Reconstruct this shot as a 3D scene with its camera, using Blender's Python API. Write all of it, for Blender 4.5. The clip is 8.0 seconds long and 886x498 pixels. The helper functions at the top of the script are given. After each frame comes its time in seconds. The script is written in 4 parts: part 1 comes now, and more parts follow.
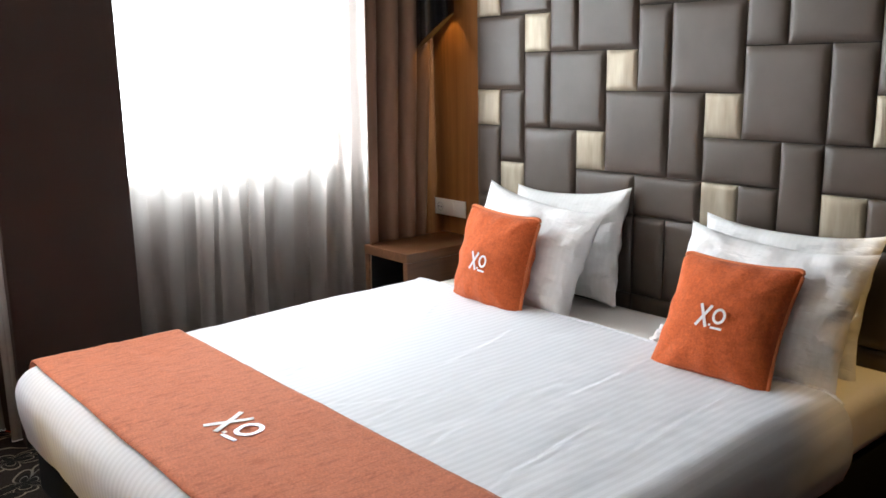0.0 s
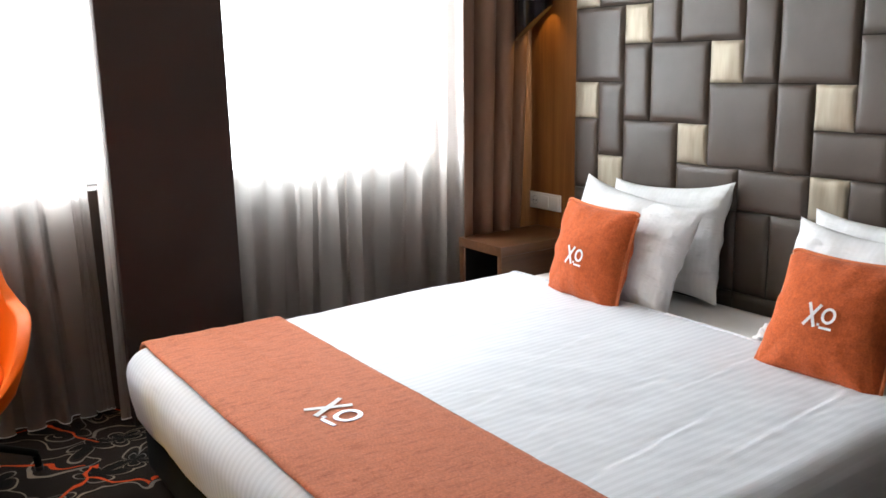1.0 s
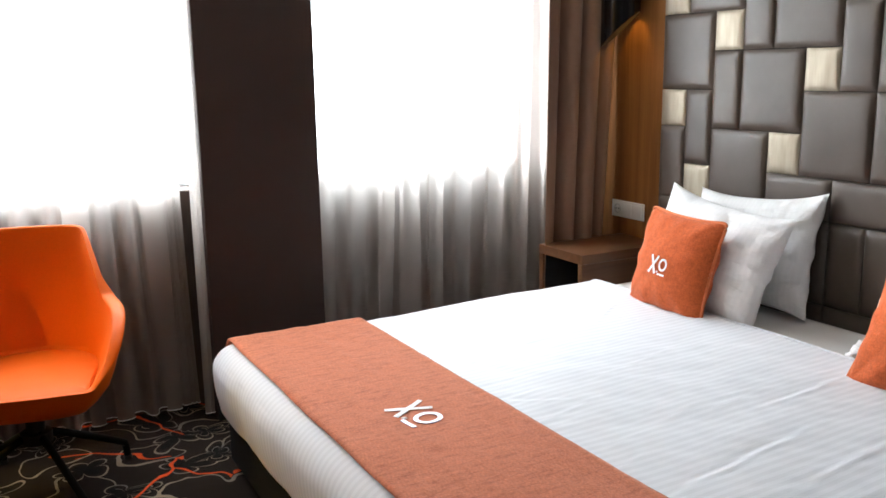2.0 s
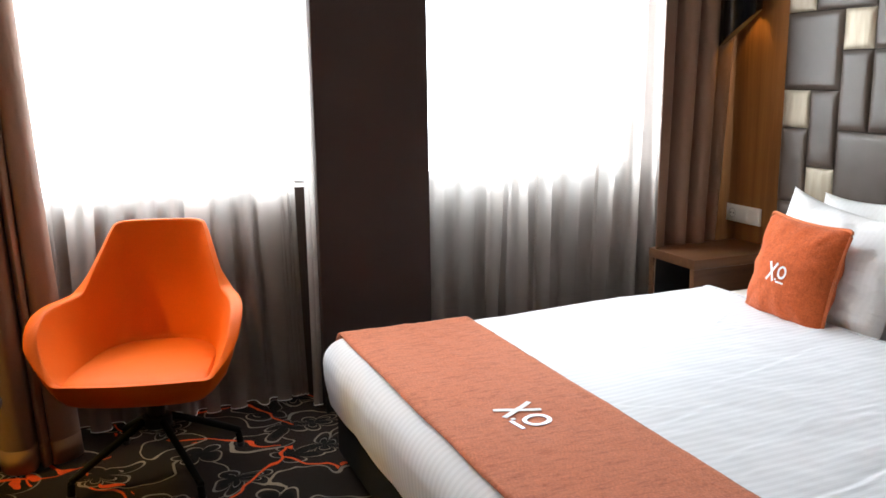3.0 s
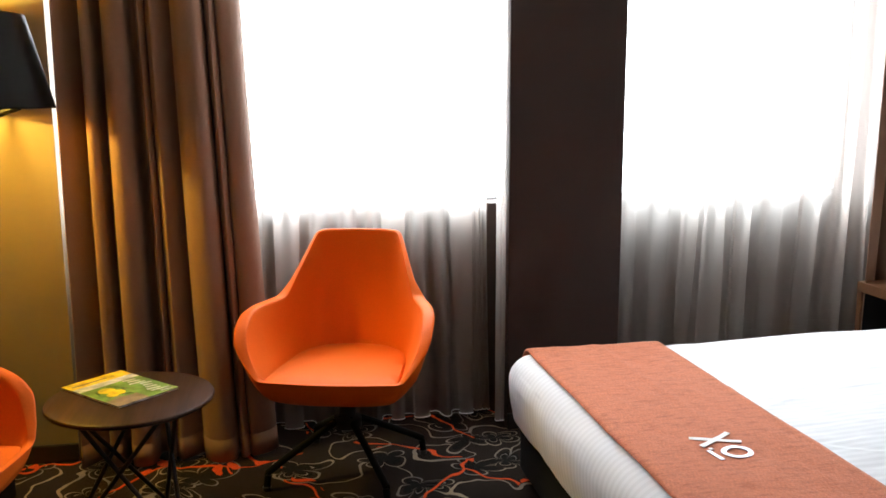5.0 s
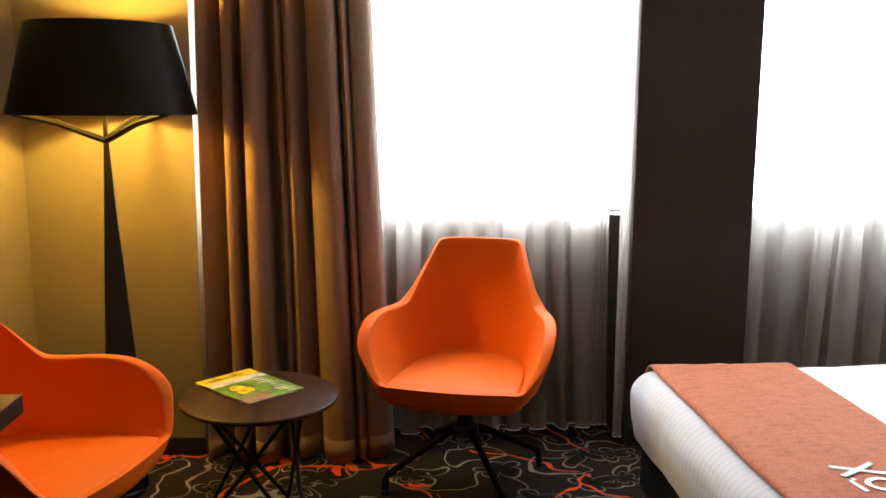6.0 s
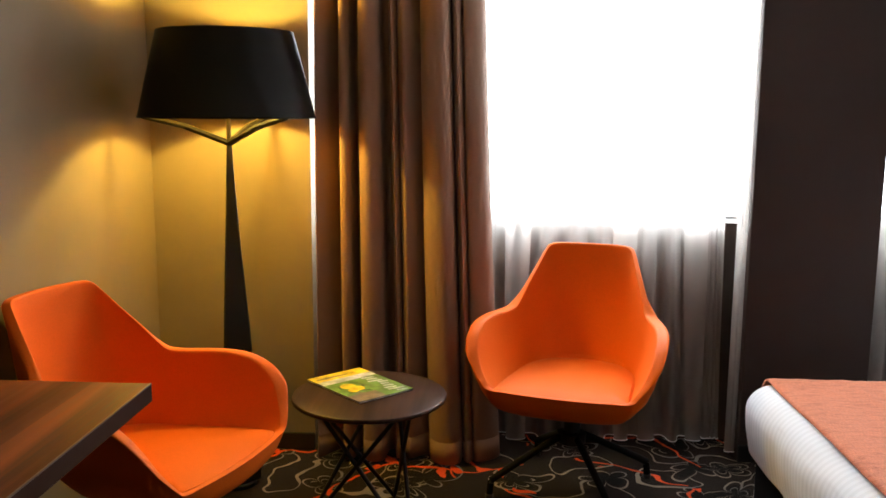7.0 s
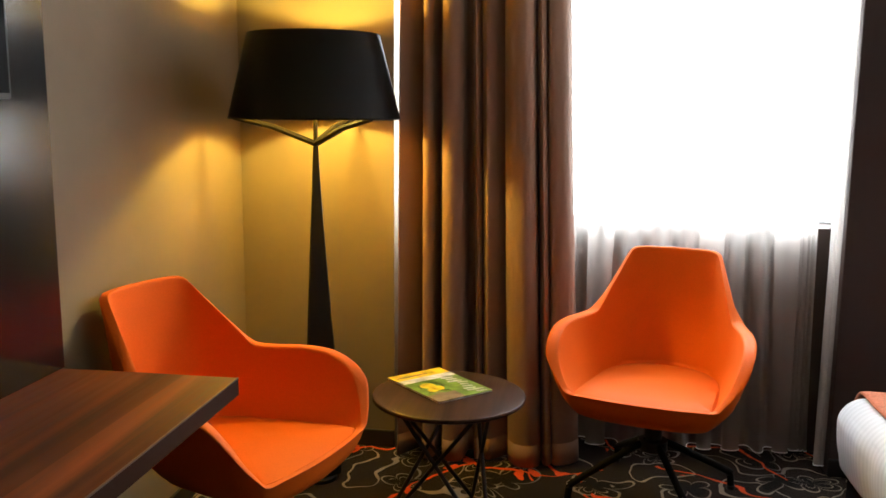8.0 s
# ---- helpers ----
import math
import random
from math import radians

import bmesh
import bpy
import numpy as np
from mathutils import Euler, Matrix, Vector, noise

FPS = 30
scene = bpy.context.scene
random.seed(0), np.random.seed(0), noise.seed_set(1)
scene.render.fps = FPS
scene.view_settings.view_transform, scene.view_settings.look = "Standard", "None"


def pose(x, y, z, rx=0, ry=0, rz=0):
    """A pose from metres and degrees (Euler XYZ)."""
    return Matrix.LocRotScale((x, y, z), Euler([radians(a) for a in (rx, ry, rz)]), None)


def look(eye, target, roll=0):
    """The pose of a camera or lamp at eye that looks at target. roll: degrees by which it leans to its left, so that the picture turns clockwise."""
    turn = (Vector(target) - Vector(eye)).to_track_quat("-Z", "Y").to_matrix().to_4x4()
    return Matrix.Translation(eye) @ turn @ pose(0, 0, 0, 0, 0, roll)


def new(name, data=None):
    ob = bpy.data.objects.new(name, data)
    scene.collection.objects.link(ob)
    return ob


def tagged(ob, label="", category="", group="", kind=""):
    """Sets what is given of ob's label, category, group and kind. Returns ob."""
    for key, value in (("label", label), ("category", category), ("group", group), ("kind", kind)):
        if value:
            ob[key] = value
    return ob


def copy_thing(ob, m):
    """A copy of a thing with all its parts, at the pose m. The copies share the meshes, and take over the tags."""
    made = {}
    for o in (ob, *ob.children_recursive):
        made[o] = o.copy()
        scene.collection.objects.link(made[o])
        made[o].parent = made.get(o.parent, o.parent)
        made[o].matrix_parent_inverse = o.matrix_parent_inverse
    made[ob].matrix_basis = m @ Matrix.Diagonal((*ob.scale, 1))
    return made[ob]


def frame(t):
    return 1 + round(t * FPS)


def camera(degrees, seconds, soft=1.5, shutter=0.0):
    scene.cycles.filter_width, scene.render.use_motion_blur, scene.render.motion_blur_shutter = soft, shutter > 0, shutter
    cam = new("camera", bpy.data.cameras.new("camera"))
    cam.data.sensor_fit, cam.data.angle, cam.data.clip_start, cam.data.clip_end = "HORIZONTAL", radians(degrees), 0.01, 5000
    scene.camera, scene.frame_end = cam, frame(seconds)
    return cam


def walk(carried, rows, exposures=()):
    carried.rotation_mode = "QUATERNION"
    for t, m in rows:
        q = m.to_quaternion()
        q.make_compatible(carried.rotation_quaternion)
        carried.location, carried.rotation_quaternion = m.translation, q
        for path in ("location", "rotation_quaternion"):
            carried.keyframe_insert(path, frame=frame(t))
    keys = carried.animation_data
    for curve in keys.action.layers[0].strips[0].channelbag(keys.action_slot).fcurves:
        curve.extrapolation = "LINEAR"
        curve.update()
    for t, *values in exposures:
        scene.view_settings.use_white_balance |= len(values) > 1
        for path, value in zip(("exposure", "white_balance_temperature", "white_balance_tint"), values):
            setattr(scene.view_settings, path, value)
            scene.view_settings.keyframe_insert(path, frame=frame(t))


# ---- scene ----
cam = camera(54.3, 8.0, soft=1.6)
# seconds, eye, point looked at, roll in degrees
PATH = [
    (0, (-0.219, -0.21, 1.375), (1.041, 1.287, 0.959), -0.9),
    (0.5, (-0.23, -0.201, 1.366), (0.956, 1.353, 0.941), -1.1),
    (1, (-0.242, -0.195, 1.367), (0.854, 1.424, 0.943), -1.2),
    (1.5, (-0.251, -0.194, 1.362), (0.779, 1.47, 0.951), -1.0),
    (3, (-0.294, -0.169, 1.363), (0.45, 1.644, 0.96), -0.8),
    (3.5, (-0.308, -0.165, 1.363), (0.333, 1.688, 0.968), -0.7),
    (4, (-0.319, -0.16, 1.362), (0.221, 1.726, 0.974), -0.6),
    (5.5, (-0.396, -0.151, 1.332), (-0.133, 1.804, 1.004), 0.0),
    (6, (-0.426, -0.144, 1.34), (-0.296, 1.826, 1.016), 0.2),
    (6.5, (-0.438, -0.147, 1.339), (-0.426, 1.827, 1.021), 0.3),
    (7, (-0.456, -0.146, 1.336), (-0.56, 1.827, 1.023), 0.3),
    (7.5, (-0.46, -0.149, 1.338), (-0.676, 1.814, 1.026), 0.3),
    (8, (-0.461, -0.148, 1.342), (-0.749, 1.806, 1.027), 0.4),
]

EXPOSURE = 0.25
walk(cam, [(t, look(eye, target, roll)) for t, eye, target, roll in PATH], [(0.0, EXPOSURE), (8.0, EXPOSURE)])

# ---- plan, metres ----
X_LEFT, X_RIGHT, Y_BACK, Y_FRONT, Z_CEIL = -1.75, 2.53, -1.9, 3.12, 2.6
Y_OUT, Y_PARAPET = 3.62, 3.33
WIN = [(-1.135, 0.522), (0.992, 2.25)]
Z_SILL, Z_HEAD = 0.904, 2.35

# ---- world and large lights ----
world = bpy.data.worlds.new("sky")
scene.world = world
world.use_nodes = True
wt = world.node_tree
sky = wt.nodes.new("ShaderNodeTexSky")
sky.sky_type = "NISHITA"
sky.sun_disc = False
sky.sun_elevation, sky.sun_rotation = radians(48), radians(150)
wt.links.new(sky.outputs[0], wt.nodes["Background"].inputs[0])
wt.nodes["Background"].inputs[1].default_value = 0.15

SKY_WATTS_PER_M2, LAMP_WATTS, SCONCE_WATTS = 30.0, 56.0, 2.6
for x0, x1 in WIN:
    area = bpy.data.lights.new("window_daylight", "AREA")
    wide, tall = x1 - x0 + 0.9, Z_HEAD - Z_SILL + 0.6
    area.shape, area.size, area.size_y = "RECTANGLE", wide, tall
    area.energy, area.color = SKY_WATTS_PER_M2 * wide * tall, (0.86, 0.94, 1.0)
    lo = new("window_daylight", area)
    lo.matrix_world = look(((x0 + x1) / 2, Y_OUT + 0.25, (Z_SILL + Z_HEAD) / 2 + 0.1), ((x0 + x1) / 2, 0, (Z_SILL + Z_HEAD) / 2 - 0.5))


# ---- materials ----
def material(name, color, rough=0.6, metal=0.0, spec=0.5, sheen=0.0):
    m = bpy.data.materials.new(name)
    m.use_nodes = True
    b = m.node_tree.nodes["Principled BSDF"]
    b.inputs["Base Color"].default_value = (*color, 1)
    b.inputs["Roughness"].default_value = rough
    b.inputs["Metallic"].default_value = metal
    b.inputs["Specular IOR Level"].default_value = spec
    b.inputs["Sheen Weight"].default_value = sheen
    return m


class Nodes:
    """Short ways to wire a material's nodes."""

    def __init__(self, m):
        self.t = m.node_tree
        self.b = self.t.nodes["Principled BSDF"]

    def link(self, a, b):
        self.t.links.new(a, b)
        return b

    def coords(self, scale=(1, 1, 1), turn=(0, 0, 0), world_space=False):
        mp = self.t.nodes.new("ShaderNodeMapping")
        mp.inputs["Scale"].default_value = scale
        mp.inputs["Rotation"].default_value = [radians(a) for a in turn]
        if world_space:
            self.link(self.t.nodes.new("ShaderNodeNewGeometry").outputs["Position"], mp.inputs[0])
        else:
            self.link(self.t.nodes.new("ShaderNodeTexCoord").outputs["Object"], mp.inputs[0])
        return mp.outputs[0]

    def noise(self, vec, scale, detail=4.0, rough=0.55, distort=0.0):
        n = self.t.nodes.new("ShaderNodeTexNoise")
        n.inputs["Scale"].default_value, n.inputs["Detail"].default_value = scale, detail
        n.inputs["Roughness"].default_value, n.inputs["Distortion"].default_value = rough, distort
        self.link(vec, n.inputs["Vector"])
        return n.outputs["Fac"]

    def noise_color(self, vec, scale, detail=2.0):
        n = self.t.nodes.new("ShaderNodeTexNoise")
        n.inputs["Scale"].default_value, n.inputs["Detail"].default_value = scale, detail
        self.link(vec, n.inputs["Vector"])
        return n.outputs["Color"]

    def math(self, op, a, b=None, c=None, clamp=False):
        n = self.t.nodes.new("ShaderNodeMath")
        n.operation, n.use_clamp = op, clamp
        for i, v in enumerate((a, b, c)):
            if v is None:
                continue
            if isinstance(v, (int, float)):
                n.inputs[i].default_value = v
            else:
                self.link(v, n.inputs[i])
        return n.outputs[0]

    def ramp(self, fac, *stops):
        n = self.t.nodes.new("ShaderNodeValToRGB")
        while len(n.color_ramp.elements) < len(stops):
            n.color_ramp.elements.new(0.5)
        for e, (p, c) in zip(n.color_ramp.elements, stops):
            e.position = p
            e.color = (*c, 1) if not isinstance(c, (int, float)) else (c, c, c, 1)
        self.link(fac, n.inputs[0])
        return n.outputs[0]

    def mix(self, fac, a, b, kind="MIX"):
        n = self.t.nodes.new("ShaderNodeMix")
        n.data_type, n.blend_type = "RGBA", kind
        for s, v in ((n.inputs["Factor"], fac), (n.inputs["A"], a), (n.inputs["B"], b)):
            if isinstance(v, (int, float)):
                s.default_value = v
            elif isinstance(v, tuple):
                s.default_value = (*v, 1)
            else:
                self.link(v, s)
        return n.outputs["Result"]

    def base(self, c):
        self.link(c, self.b.inputs["Base Color"])

    def rough(self, c):
        self.link(c, self.b.inputs["Roughness"])

    def bump(self, height, strength=0.3, distance=0.002):
        n = self.t.nodes.new("ShaderNodeBump")
        n.inputs["Strength"].default_value, n.inputs["Distance"].default_value = strength, distance
        if self.b.inputs["Normal"].is_linked:
            self.link(self.b.inputs["Normal"].links[0].from_socket, n.inputs["Normal"])
        self.link(height, n.inputs["Height"])
        self.link(n.outputs[0], self.b.inputs["Normal"])


def shade(c, k):
    return tuple(v * k for v in c)


def plaster(name, color, rough=0.75, grain=0.25):
    m = material(name, color, rough, spec=0.3)
    n = Nodes(m)
    v = n.coords(world_space=True)
    n.base(n.ramp(n.noise(v, 2.2, 5), (0.3, shade(color, 0.9)), (0.7, shade(color, 1.08))))
    n.bump(n.noise(v, 160, 3), grain, 0.001)
    n.bump(n.noise(v, 18, 3), 0.12, 0.002)
    return m


def cloth(name, color, thread=0.0012, rough=0.9, strength=0.5, sheen=0.2, slub=0.14, mottle=9):
    m = material(name, color, rough, spec=0.2, sheen=sheen)
    n = Nodes(m)
    v = n.coords()
    k = 1 / thread
    big = n.noise(v, mottle, 4)
    fine = n.noise(v, k * 0.22, 3, 0.7)
    n.base(n.mix(0.5, n.ramp(big, (0.3, shade(color, 1 - slub)), (0.7, shade(color, 1 + slub))), n.ramp(fine, (0.3, shade(color, 1 - 1.6 * slub)), (0.7, shade(color, 1 + 1.2 * slub)))))
    n.bump(fine, strength, thread)
    return m


def wood(name, dark, light, along="x", rough=0.35, scale=1.0, coat=0.0, hard=0.0):
    """Veneer with its grain along one axis."""
    m = material(name, light, rough)
    n = Nodes(m)
    s = {"x": (1.2, 22, 22), "y": (22, 1.2, 22), "z": (22, 22, 1.2)}[along]
    v = n.coords(tuple(a * scale for a in s))
    wide = n.noise(v, 0.55, 3, 0.6, 0.6)
    fine = n.noise(v, 4.5, 5, 0.7, 0.3)
    mid = tuple((a + b) / 2 for a, b in zip(dark, light))
    col = n.mix(0.28, n.ramp(wide, (0.3 + hard, dark), (0.5, mid), (0.68 - hard, light)), n.ramp(fine, (0.3, dark), (0.7, light)))
    n.base(col)
    n.rough(n.math("MULTIPLY_ADD", fine, 0.25, rough - 0.1))
    n.bump(fine, 0.12, 0.001)
    m.node_tree.nodes["Principled BSDF"].inputs["Coat Weight"].default_value = coat
    return m


M = {}
M["wall_brown"] = plaster("brown_wall_paint", (0.048, 0.0303, 0.0268))
M["wall_beige"] = plaster("beige_wall_covering", (0.222, 0.174, 0.114))
M["ceiling"] = plaster("white_ceiling_paint", (0.70, 0.68, 0.65))
M["recess"] = plaster("brown_parapet_paint", (0.070, 0.048, 0.038))
M["reveal"] = plaster("pale_reveal_paint", (0.7, 0.7, 0.7))
M["frame"] = material("white_window_frame", (0.75, 0.76, 0.78), 0.4)
M["base"] = material("dark_baseboard", (0.02, 0.016, 0.015), 0.5)
M["veneer"] = wood("warm_veneer_panel", (0.15, 0.056, 0.016), (0.34, 0.145, 0.044), "z", 0.62)
M["veneer"].node_tree.nodes["Principled BSDF"].inputs["Specular IOR Level"].default_value = 0.2
M["stand"] = wood("walnut_nightstand", (0.055, 0.022, 0.010), (0.125, 0.054, 0.024), "x", 0.30)
M["stand"].node_tree.nodes["Principled BSDF"].inputs["Specular IOR Level"].default_value = 0.3
# near-black colour stands for the shade inside the open nightstand
M["stand_shade"] = material("nightstand_inside_shade", (0.008, 0.007, 0.007), 0.6)
M["desk"] = wood("striped_walnut_desk", (0.044, 0.0105, 0.004), (0.265, 0.068, 0.018), "y", 0.42, 0.7, 0.0, 0.06)
M["desk"].node_tree.nodes["Principled BSDF"].inputs["Specular IOR Level"].default_value = 0.11


def planks(m, width):
    """Tells the strips of a striped veneer apart across x."""
    n = Nodes(m)
    sep = n.t.nodes.new("ShaderNodeSeparateXYZ")
    n.link(n.coords(), sep.inputs[0])
    wn = n.t.nodes.new("ShaderNodeTexWhiteNoise")
    wn.noise_dimensions = "1D"
    n.link(n.math("FLOOR", n.math("DIVIDE", sep.outputs[0], width)), wn.inputs["W"])
    old = n.b.inputs["Base Color"].links[0].from_socket
    n.base(n.mix(1.0, old, n.ramp(wn.outputs["Value"], (0.0, (0.66, 0.60, 0.58)), (1.0, (1.25, 1.2, 1.12))), "MULTIPLY"))


planks(M["desk"], 0.068)
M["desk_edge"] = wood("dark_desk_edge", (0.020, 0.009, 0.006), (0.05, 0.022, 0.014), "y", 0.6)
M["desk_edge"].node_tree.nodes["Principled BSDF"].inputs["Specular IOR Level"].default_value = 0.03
M["edge_line"] = material("pale_edge_band", (0.12, 0.07, 0.045), 0.4)
M["table"] = wood("dark_wenge_tabletop", (0.014, 0.007, 0.005), (0.075, 0.036, 0.023), "y", 0.38, 1.2)
M["table"].node_tree.nodes["Principled BSDF"].inputs["Specular IOR Level"].default_value = 0.14
M["black"] = material("black_powder_coat", (0.006, 0.006, 0.006), 0.42)
M["matte"] = material("matte_black_steel", (0.006, 0.0055, 0.005), 0.75, spec=0.12)
M["gloss"] = material("black_gloss_panel", (0.008, 0.008, 0.009), 0.24, spec=0.45)
M["screen"] = material("switched_off_screen", (0.002, 0.002, 0.002), 0.3, spec=0.02)
M["socket"] = material("white_socket_plastic", (0.80, 0.79, 0.76), 0.35)
# bowl greyer and holes dark: the shade of the hollows is in the colour
M["socket_bowl"] = material("shaded_socket_bowl", (0.45, 0.44, 0.42), 0.4)
M["socket_dark"] = material("socket_hole_shade", (0.03, 0.03, 0.03), 0.5)
M["boxspring"] = cloth("black_box_spring_cloth", (0.006, 0.006, 0.0065), 0.0015, 0.85, 0.5, 0.0)
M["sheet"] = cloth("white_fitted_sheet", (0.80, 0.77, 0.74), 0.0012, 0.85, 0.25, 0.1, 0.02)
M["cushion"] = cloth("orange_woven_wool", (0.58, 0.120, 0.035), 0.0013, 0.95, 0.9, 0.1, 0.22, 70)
M["piping"] = cloth("light_orange_piping", (0.72, 0.20, 0.075), 0.002, 0.9)
M["runner"] = cloth("terracotta_woven_wool", (0.50, 0.158, 0.080), 0.0013, 0.95, 0.9, 0.1, 0.24, 170)
M["emblem"] = cloth("white_felt", (0.85, 0.85, 0.86), 0.0016, 0.8)
M["foil"] = material("silver_foil", (0.36, 0.345, 0.40), 0.38, 0.6)
M["leather"] = material("taupe_leatherette", (0.115, 0.104, 0.096), 0.38, spec=0.5)
M["gold"] = material("champagne_satin", (0.45, 0.39, 0.31), 0.46, 0.4)
M["seam"] = material("dark_headboard_seam", (0.01, 0.009, 0.009), 0.8)
M["chair"] = cloth("orange_felt_upholstery", (0.72, 0.126, 0.008), 0.0013, 0.6, 0.25, 0.0, 0.06, 6)
M["chair"].node_tree.nodes["Principled BSDF"].inputs["Specular IOR Level"].default_value = 0.13
M["curtain"] = cloth("taupe_satin_curtain", (0.272, 0.155, 0.101), 0.0012, 0.62, 0.3, 0.08, 0.07, 5)
M["shade_in"] = material("gold_shade_lining", (0.85, 0.60, 0.18), 0.4, 0.3)
M["sconce_in"] = material("dark_bronze_lining", (0.03, 0.018, 0.008), 0.5, 0.2)
M["shade"] = material("black_satin_shade", (0.0032, 0.0026, 0.0022), 0.5, spec=0.11)
M["sconce"] = material("black_lacquered_sconce", (0.008, 0.009, 0.011), 0.22, spec=0.6)
M["glass"] = material("window_glass", (1, 1, 1), 0.0)
gb = M["glass"].node_tree.nodes["Principled BSDF"]
gb.inputs["Transmission Weight"].default_value = 1.0
gb.inputs["IOR"].default_value = 1.02


def striped_linen(name, color, period=0.026, axis=1, world_space=True, relief=0.13, contrast=0.93):
    """White damask with satin stripes across one axis."""
    m = material(name, color, 0.6, spec=0.06, sheen=0.0)
    n = Nodes(m)
    v = n.coords(world_space=world_space)
    sep = n.t.nodes.new("ShaderNodeSeparateXYZ")
    n.link(v, sep.inputs[0])
    wob = n.math("MULTIPLY_ADD", n.noise(v, 3, 2), 0.014, sep.outputs[axis])
    wave = n.math("SINE", n.math("MULTIPLY", wob, 2 * math.pi / period))
    stripe = n.math("MULTIPLY_ADD", wave, 2.2, 0.5, clamp=True)
    n.base(n.mix(stripe, shade(color, contrast), color))
    n.rough(n.math("MULTIPLY_ADD", stripe, -0.25, 0.72))
    n.bump(stripe, relief, 0.0014)
    n.bump(n.noise(v, 900, 2), 0.15, 0.0005)
    return m


M["pillow"] = striped_linen("white_striped_pillow_cotton", (0.86, 0.86, 0.86), 0.021, 0, False, 0.12, 0.98)
M["linen"] = striped_linen("white_striped_damask", (0.71, 0.722, 0.755))


def sheer_cloth():
    m = bpy.data.materials.new("white_voile")
    m.use_nodes = True
    t = m.node_tree
    t.nodes.remove(t.nodes["Principled BSDF"])
    out = t.nodes["Material Output"]
    clear, trans, diff = (t.nodes.new(k) for k in ("ShaderNodeBsdfTransparent", "ShaderNodeBsdfTranslucent", "ShaderNodeBsdfDiffuse"))
    trans.inputs[0].default_value = (0.90, 0.84, 0.79, 1)
    diff.inputs[0].default_value = (0.50, 0.45, 0.415, 1)
    a, b = t.nodes.new("ShaderNodeMixShader"), t.nodes.new("ShaderNodeMixShader")
    a.inputs[0].default_value, b.inputs[0].default_value = 0.58, 0.38
    t.links.new(trans.outputs[0], a.inputs[1])
    t.links.new(diff.outputs[0], a.inputs[2])
    t.links.new(clear.outputs[0], b.inputs[1])
    t.links.new(a.outputs[0], b.inputs[2])
    t.links.new(b.outputs[0], out.inputs[0])
    return m


M["sheer"] = sheer_cloth()


def carpet_cloth():
    """Dark brown carpet with grey flower outlines and orange branches."""
    m = material("patterned_carpet", (0.03, 0.024, 0.02), 0.95, spec=0.05, sheen=0.03)
    n = Nodes(m)
    v = n.coords(world_space=True)
    warp = n.t.nodes.new("ShaderNodeVectorMath")
    warp.operation = "MULTIPLY_ADD"
    n.link(n.noise_color(v, 5.5, 1.5), warp.inputs[0])
    warp.inputs[1].default_value = (0.20, 0.20, 0)
    n.link(v, warp.inputs[2])
    wv = warp.outputs[0]

    def cells(scale, feature="F1", vec=wv):
        c = n.t.nodes.new("ShaderNodeTexVoronoi")
        c.feature, c.voronoi_dimensions = feature, "2D"
        c.inputs["Scale"].default_value = scale
        n.link(vec, c.inputs["Vector"])
        return c.outputs["Distance"]

    def line(field, level, width):
        off = n.math("ABSOLUTE", n.math("SUBTRACT", field, level))
        return n.math("LESS_THAN", off, width)

    def flowers(scale, size, spin):
        """Outlines of lobed blossoms, one round each cell's middle: gives radius less the petal line."""
        c = n.t.nodes.new("ShaderNodeTexVoronoi")
        c.voronoi_dimensions = "2D"
        c.inputs["Scale"].default_value, c.inputs["Randomness"].default_value = scale, 0.8
        n.link(wv2, c.inputs["Vector"])
        d = n.t.nodes.new("ShaderNodeVectorMath")
        d.operation = "SUBTRACT"
        n.link(wv2, d.inputs[0])
        n.link(c.outputs["Position"], d.inputs[1])
        sep = n.t.nodes.new("ShaderNodeSeparateXYZ")
        n.link(d.outputs[0], sep.inputs[0])
        ang = n.math("ARCTAN2", sep.outputs[1], sep.outputs[0])
        rad = n.math("SQRT", n.math("ADD", n.math("MULTIPLY", sep.outputs[0], sep.outputs[0]), n.math("MULTIPLY", sep.outputs[1], sep.outputs[1])))
        lobe = n.math("ABSOLUTE", n.math("SINE", n.math("MULTIPLY_ADD", ang, 2.5, spin)))
        return n.math("SUBTRACT", rad, n.math("MULTIPLY_ADD", n.math("POWER", lobe, 0.6), size, size * 0.55))

    soft = n.t.nodes.new("ShaderNodeVectorMath")
    soft.operation = "MULTIPLY_ADD"
    n.link(n.noise_color(v, 4.0, 1.0), soft.inputs[0])
    soft.inputs[1].default_value = (0.24, 0.24, 0)
    flat = n.t.nodes.new("ShaderNodeVectorMath")
    flat.operation = "MULTIPLY"
    flat.inputs[1].default_value = (1, 1, 0)
    n.link(v, soft.inputs[2])
    n.link(soft.outputs[0], flat.inputs[0])
    wv2 = flat.outputs[0]
    petal = flowers(3.7, 0.064, 0.4)
    grey = line(petal, 0.0, 0.0042)
    vein = n.math("MULTIPLY", line(petal, -0.035, 0.0026), n.math("GREATER_THAN", n.noise(v, 5.0, 1), 0.5))
    stem = n.math("MULTIPLY", line(n.noise(wv, 3.4, 0.6), 0.50, 0.0075), n.math("GREATER_THAN", petal, 0.0))
    grey = n.math("MAXIMUM", n.math("MAXIMUM", grey, vein), stem)
    inside = n.math("LESS_THAN", petal, -0.02)
    edge = cells(2.3, "DISTANCE_TO_EDGE")
    keep2 = n.math("GREATER_THAN", n.noise(v, 2.6, 1), 0.43)
    branch = n.math("MULTIPLY", n.math("LESS_THAN", edge, 0.013), keep2)
